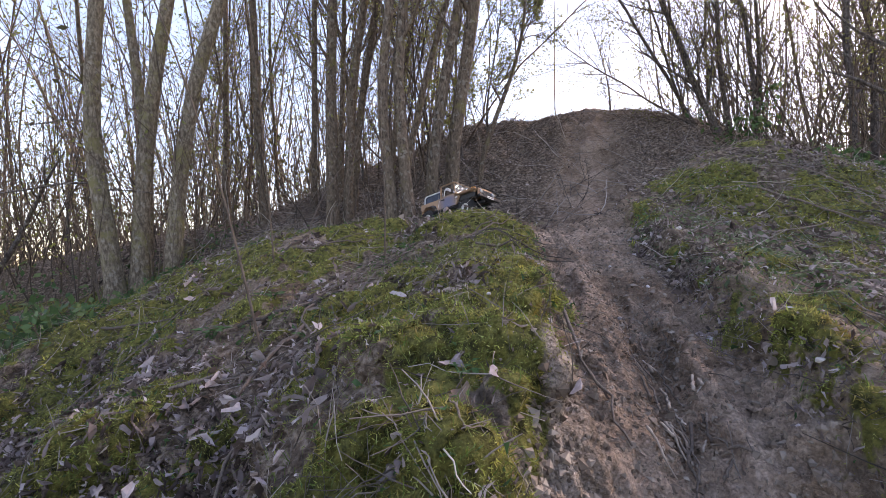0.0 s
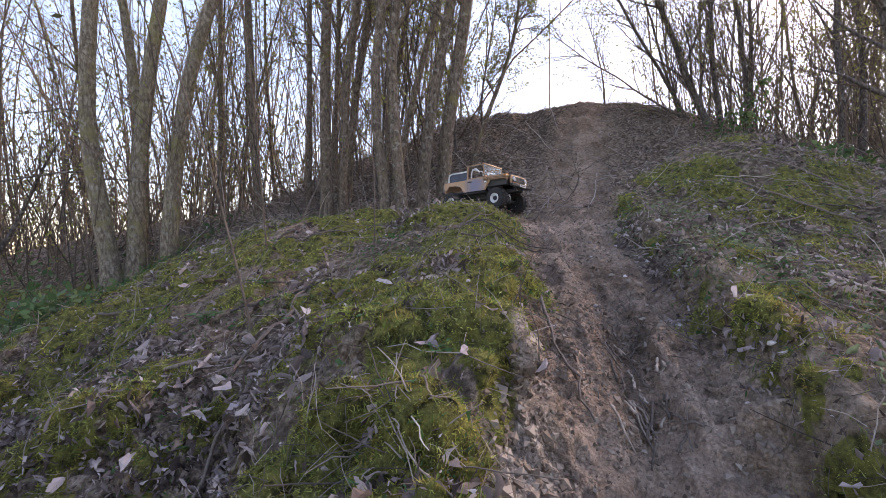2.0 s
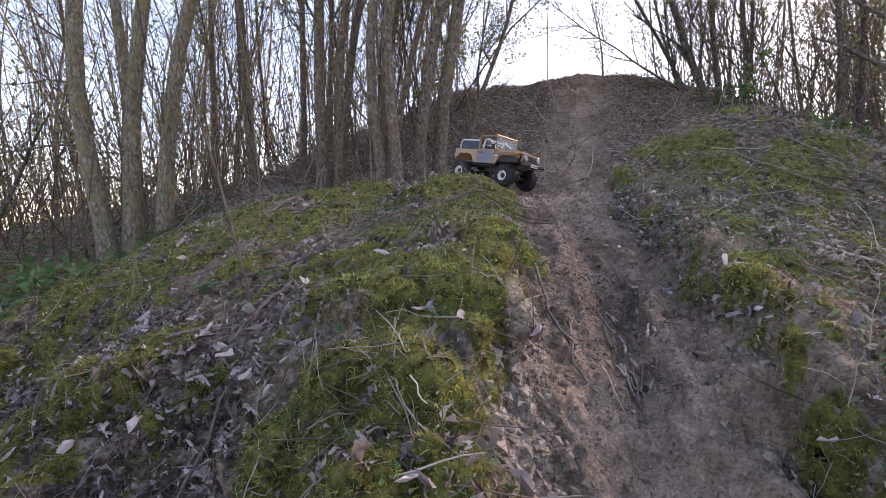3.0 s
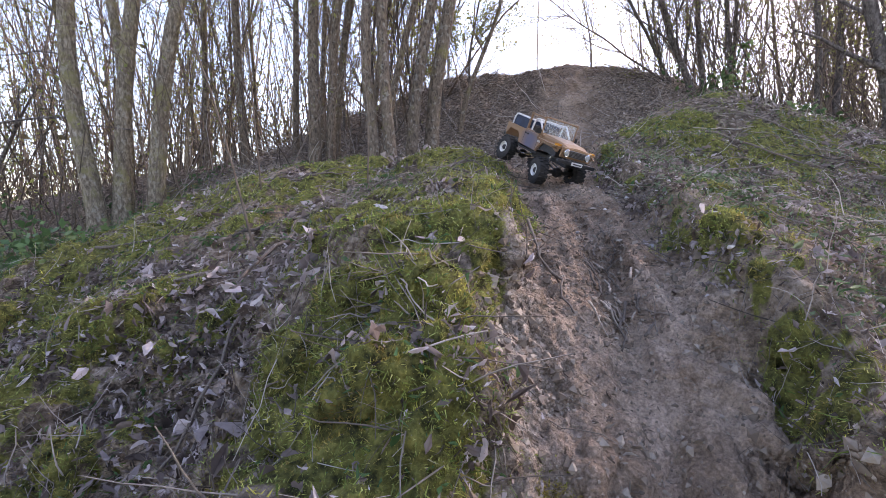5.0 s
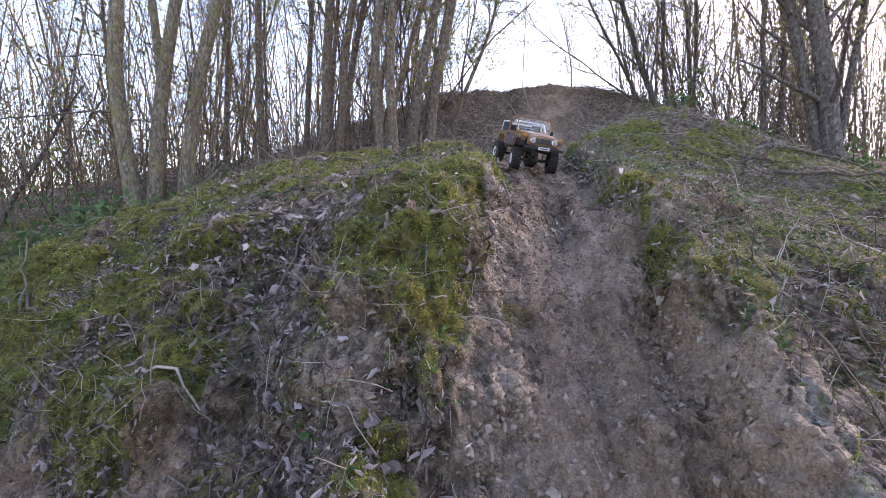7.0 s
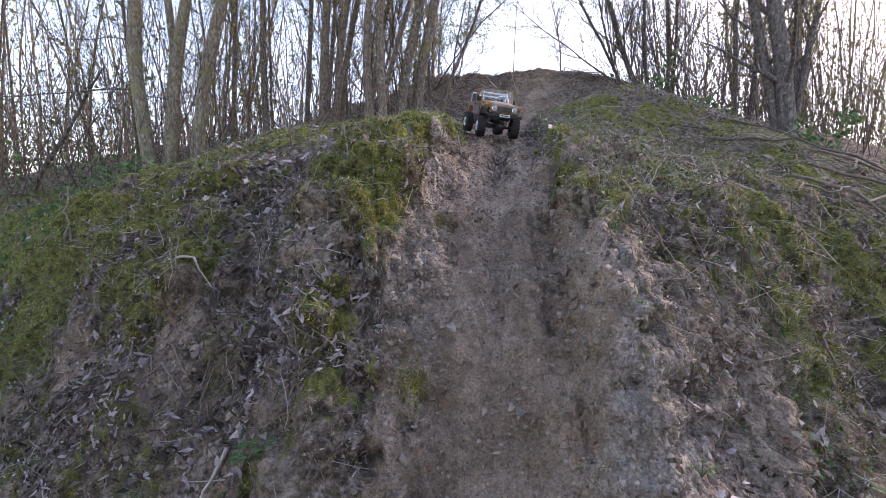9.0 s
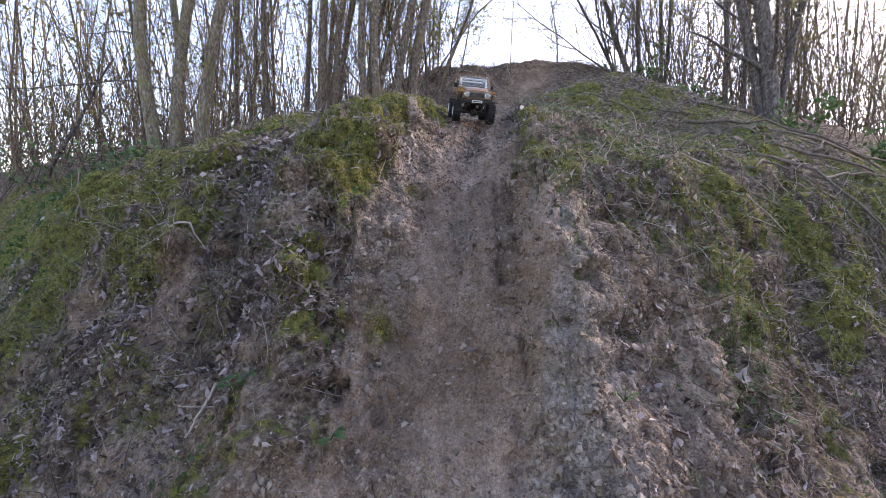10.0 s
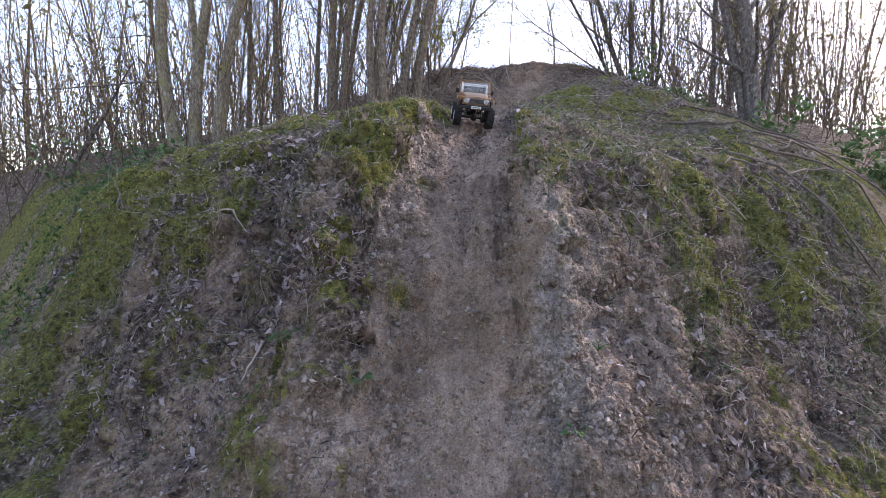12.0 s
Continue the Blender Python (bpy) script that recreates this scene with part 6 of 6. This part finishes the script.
def lobed_leaf(rng, size, lobes):
    """A curled withered leaf with pointed lobes and a stalk."""
    bm = bmesh.new()
    c = bm.verts.new((0, 0, 0))
    rim, n = [], lobes * 4
    for k in range(n):
        a = 2 * math.pi * k / n
        long = 0.55 + 0.45 * abs(math.cos(a * lobes / 2)) if lobes > 2 else (1.0 if k % (n // 2) == 0 else 0.5 + 0.2 * math.cos(2 * a))
        r = size * long * rng.uniform(0.8, 1.1) * (0.75 + 0.25 * math.cos(a))
        z = 0.5 * r * (r / size) * math.cos(2 * a + 0.5) + rng.normal(0, 0.06) * size
        rim.append(bm.verts.new((r * math.cos(a), r * math.sin(a), z)))
    for k in range(n):
        bm.faces.new((c, rim[k], rim[(k + 1) % n]))
    bmesh.ops.subdivide_edges(bm, edges=list(bm.edges), cuts=1)
    for v in bm.verts:
        v.co.z += 0.12 * size * noise.noise(v.co / size * 2.3 + Vector((size * 900, 0, 0)))
    stalk = rod_bm([(-size * 0.5, 0, 0.001), (-size * 0.95, size * 0.1, size * 0.12), (-size * 1.3, size * 0.2, size * 0.1)], size * 0.02, 5)
    return merge(bm, stalk)


def build_leaves():
    rng = np.random.RandomState(33)
    spots = [(0.0, 0.715, 0.032, 5, "pale_leaf"), (-0.02, 0.7, 0.03, 5, "pale_leaf"), (0.03, 0.735, 0.026, 2, "pale_leaf"), (0.066, 0.735, 0.027, 5, "brown_leaf"),
             (0.055, 0.85, 0.032, 5, "pale_leaf"), (-0.468, 0.929, 0.03, 5, "brown_leaf"), (-0.339, 1.165, 0.034, 5, "pale_leaf"), (0.062, 1.326, 0.03, 2, "brown_leaf"),
             (0.12, 0.79, 0.03, 2, "pale_leaf"), (-0.772, 1.255, 0.03, 2, "pale_leaf"), (-0.494, 1.125, 0.03, 2, "pale_leaf"), (-0.333, 0.83, 0.038, 5, "pale_leaf"),
             (-0.36, 0.66, 0.035, 5, "pale_leaf"), (-0.53, 0.65, 0.028, 2, "brown_leaf"), (1.24, 0.25, 0.036, 5, "pale_leaf"), (0.46, 0.15, 0.02, 2, "pale_leaf"),
             (0.393, 0.12, 0.014, 2, "pale_leaf"), (1.12, 0.46, 0.028, 2, "pale_leaf"), (-0.136, 0.23, 0.03, 5, "pale_leaf"), (-0.3, 0.27, 0.034, 5, "brown_leaf"),
             (0.9, 0.16, 0.03, 2, "pale_leaf"), (-0.2, 0.1, 0.035, 2, "pale_leaf"), (0.19, 0.42, 0.022, 2, "pale_leaf"), (-0.95, 0.98, 0.034, 5, "pale_leaf"),
             (-0.25, 0.2, 0.034, 2, "pale_leaf"), (-0.4, 0.42, 0.03, 5, "pale_leaf"), (1.0, 0.28, 0.026, 2, "pale_leaf"), (-0.6, 0.45, 0.03, 5, "pale_leaf")]
    for _ in range(70):
        x, y = rng.uniform(-1.3, 0.05), rng.uniform(0.15, 1.7)
        spots.append((x, y, rng.uniform(0.013, 0.026), 5 if rng.rand() < 0.4 else 2, "brown_leaf" if rng.rand() < 0.25 else "pale_leaf"))
    for _ in range(26):
        x, y = rng.uniform(0.75, 1.9), rng.uniform(0.1, 1.7)
        spots.append((x, y, rng.uniform(0.016, 0.028), 5 if rng.rand() < 0.3 else 2, "brown_leaf" if rng.rand() < 0.2 else "pale_leaf"))
    for x, y, s, lobes, mat in spots:
        n = slope_at(np.array([x]), np.array([y]))[0] + rng.normal(0, 0.13, 3)
        if moss_cover(np.array([x]), np.array([y]))[0] > 0.4 and s < 0.0265:
            continue
        ob = part("withered_leaf", lobed_leaf(rng, s, lobes), MAT[mat], None, "", True)
        ob.matrix_basis = Matrix.Translation((x, y, sheet_top(x, y) + 0.006)) @ Vector(n).to_track_quat("Z", "Y").to_matrix().to_4x4() @ pose(0, 0, 0, 0, 0, rng.uniform(0, 360))
        if mat == "pale_leaf":
            tagged(ob, "curled pale grey withered leaf" + (" with pointed lobes" if lobes > 2 else ""), "leaf", "fallen leaves")
        else:
            tagged(ob, "curled brown withered leaf" + (" with pointed lobes" if lobes > 2 else ""), "leaf", "fallen leaves")


def plant(rng, x, y, size, leaves, mat, label, category, name, tall=0.5):
    """A small herb: stems, each carrying toothed leaflets."""
    root = new(name)
    for k in range(leaves):
        a = 2.4 * k + rng.uniform(-0.3, 0.3)
        reach = size * rng.uniform(0.5, 1.0)
        top = np.array([math.cos(a) * reach * 0.7, math.sin(a) * reach * 0.7, size * tall * rng.uniform(0.6, 1.2)])
        stem = from_arrays("stem", *tubes([(np.array([(0, 0, -0.005), top * (0.5, 0.5, 0.7), top]), np.array([0.0016, 0.0013, 0.001]) * (1 + size * 4))], 4), MAT[mat], root)
        vs, qs, ts = [], [], []
        for j, b in enumerate((-0.9, 0.0, 0.9)):
            d = np.array([math.cos(a + b), math.sin(a + b), -0.1 + rng.normal(0, 0.15)])
            sd = np.array([-math.sin(a + b), math.cos(a + b), rng.normal(0, 0.2)])
            up = np.cross(d, sd)
            s = reach * (0.62 if j == 1 else 0.5)
            vs.append(top + s * (LEAF[:, :1] * d + LEAF[:, 1:2] * 1.25 * sd + LEAF[:, 2:] * up))
            qs.append(LEAF_Q + 10 * j)
            ts.append(LEAF_T + 10 * j)
        from_arrays("leaf", np.concatenate(vs), [np.concatenate(qs), np.concatenate(ts)], MAT[mat], root)
    root.matrix_basis = Matrix.Translation((x, y, sheet_top(x, y) - 0.003))
    return tagged(root, label, category)


def bush(seed, x, y, height, spread, stems, per, size, mat, label, name="bush"):
    """A shrub of many stems with broad leaves."""
    rng = np.random.RandomState(seed)
    root = new(name)
    lines = []
    for _ in range(stems):
        a = rng.uniform(0, 2 * math.pi)
        q = wander(rng, (math.cos(a) * 0.05, math.sin(a) * 0.05, -0.03), (math.cos(a) * spread, math.sin(a) * spread, 1), height * rng.uniform(0.5, 1.1), 6, 0.12, 0)
        lines.append((q, np.linspace(0.004, 0.0012, 7)))
    tagged(from_arrays("stem_spray", *tubes(lines, 4), MAT["twig"], root), kind="stuff")
    side = [b for q, r in lines for b in branch_out(rng, q, r, 6, 0.15, 1, height * 0.35, 0.8, 0.0015, 0.1, 0.05, 3)]
    vs, fs = leaf_quads(rng, side, per, size)
    tagged(from_arrays("foliage", vs, fs, MAT[mat], root, smooth=False), kind="stuff")
    root.matrix_basis = Matrix.Translation((x, y, float(land(x, y, False))))
    return tagged(root, label, "bush")


def build_plants():
    rng = np.random.RandomState(44)
    for x, y, s, n in ((-0.347, 1.261, 0.035, 5), (0.056, 0.64, 0.025, 4), (-0.177, 0.36, 0.04, 6), (-0.184, 0.11, 0.05, 6), (0.84, 0.07, 0.035, 5), (-0.155, 0.11, 0.04, 5),
                       (0.1, 0.03, 0.045, 6), (1.196, 0.453, 0.035, 6), (-0.647, 1.324, 0.05, 7), (0.068, 0.813, 0.03, 4), (0.966, 1.347, 0.045, 6), (0.78, 0.79, 0.04, 6),
                       (0.74, -0.1, 0.04, 5), (-0.55, 1.5, 0.045, 6), (-0.25, 1.05, 0.03, 4), (1.2, 1.2, 0.04, 5), (1.5, 0.8, 0.04, 5), (1.45, 0.5, 0.035, 5), (1.7, 0.95, 0.04, 5),
                       (-0.9, 0.75, 0.04, 5), (-0.7, 0.62, 0.03, 5), (1.05, 1.7, 0.04, 5), (-0.08, 0.95, 0.03, 4), (1.35, 0.25, 0.04, 6)):
        plant(rng, x, y, s, n, "weed", "small fresh green herb growing on the bank", "weed", "weed")
    for k, (x, y, h) in enumerate(((-1.75, 1.98, 0.22), (-1.95, 2.1, 0.26), (-2.15, 1.95, 0.24), (-1.6, 1.85, 0.16), (-2.5, 2.25, 0.45), (-2.8, 2.4, 0.5), (-2.7, 2.8, 0.5))):
        bush(70 + k, x, y, h, 0.6, 8, 2, 0.045, "evergreen", "leafy dark green bush below the trees")
    for k, (x, y, h) in enumerate(((2.35, 3.15, 0.28), (2.55, 3.25, 0.3), (3.0, 2.6, 0.35), (3.4, 2.3, 0.35), (2.5, 4.2, 0.6), (3.3, 1.9, 0.3))):
        bush(90 + k, x, y, h, 0.5, 9, 5, 0.05, "evergreen", "low dark green bush on the shoulder of the mound")
    # brown shoots round the feet of the three stems
    shoots = new("shoot_cluster")
    for k in range(18):
        a = rng.uniform(0, 6.28)
        q = wander(rng, (0.24 * math.cos(a), 0.12 * math.sin(a), -0.05), (0.25 * math.cos(a), 0.2 * math.sin(a), 1), rng.uniform(0.3, 0.85), 6, 0.1, 0)
        from_arrays("shoot", *tubes([(q, np.linspace(0.0045, 0.0015, 7))], 5), MAT["twig"], shoots)
    shoots.matrix_basis = Matrix.Translation((-2.15, 2.95, float(land(-2.15, 2.95, False))))
    tagged(shoots, "reddish brown shoots round the feet of the trees", "shoots")
    # two whippy saplings on the knoll's flank
    for seed, x, y, h, ln in ((7, -0.45, 1.26, 2.2, (-0.12, 0.02)), (8, -0.72, 1.9, 2.6, (-0.04, 0.0)), (9, -0.24, 1.75, 0.9, (0.0, 0.0))):
        t = tree(200 + seed, h, 0.0036, "twig", ln, 5, 0.3, 0.3, 2, 0, 0.03, name="sapling", fine=2)
        stand(t, x, y)
        tagged(t, "thin bare sapling growing on the flank of the knoll", "sapling")


build_sticks()
build_stones()
build_leaves()
build_plants()
build_cover()


motions()
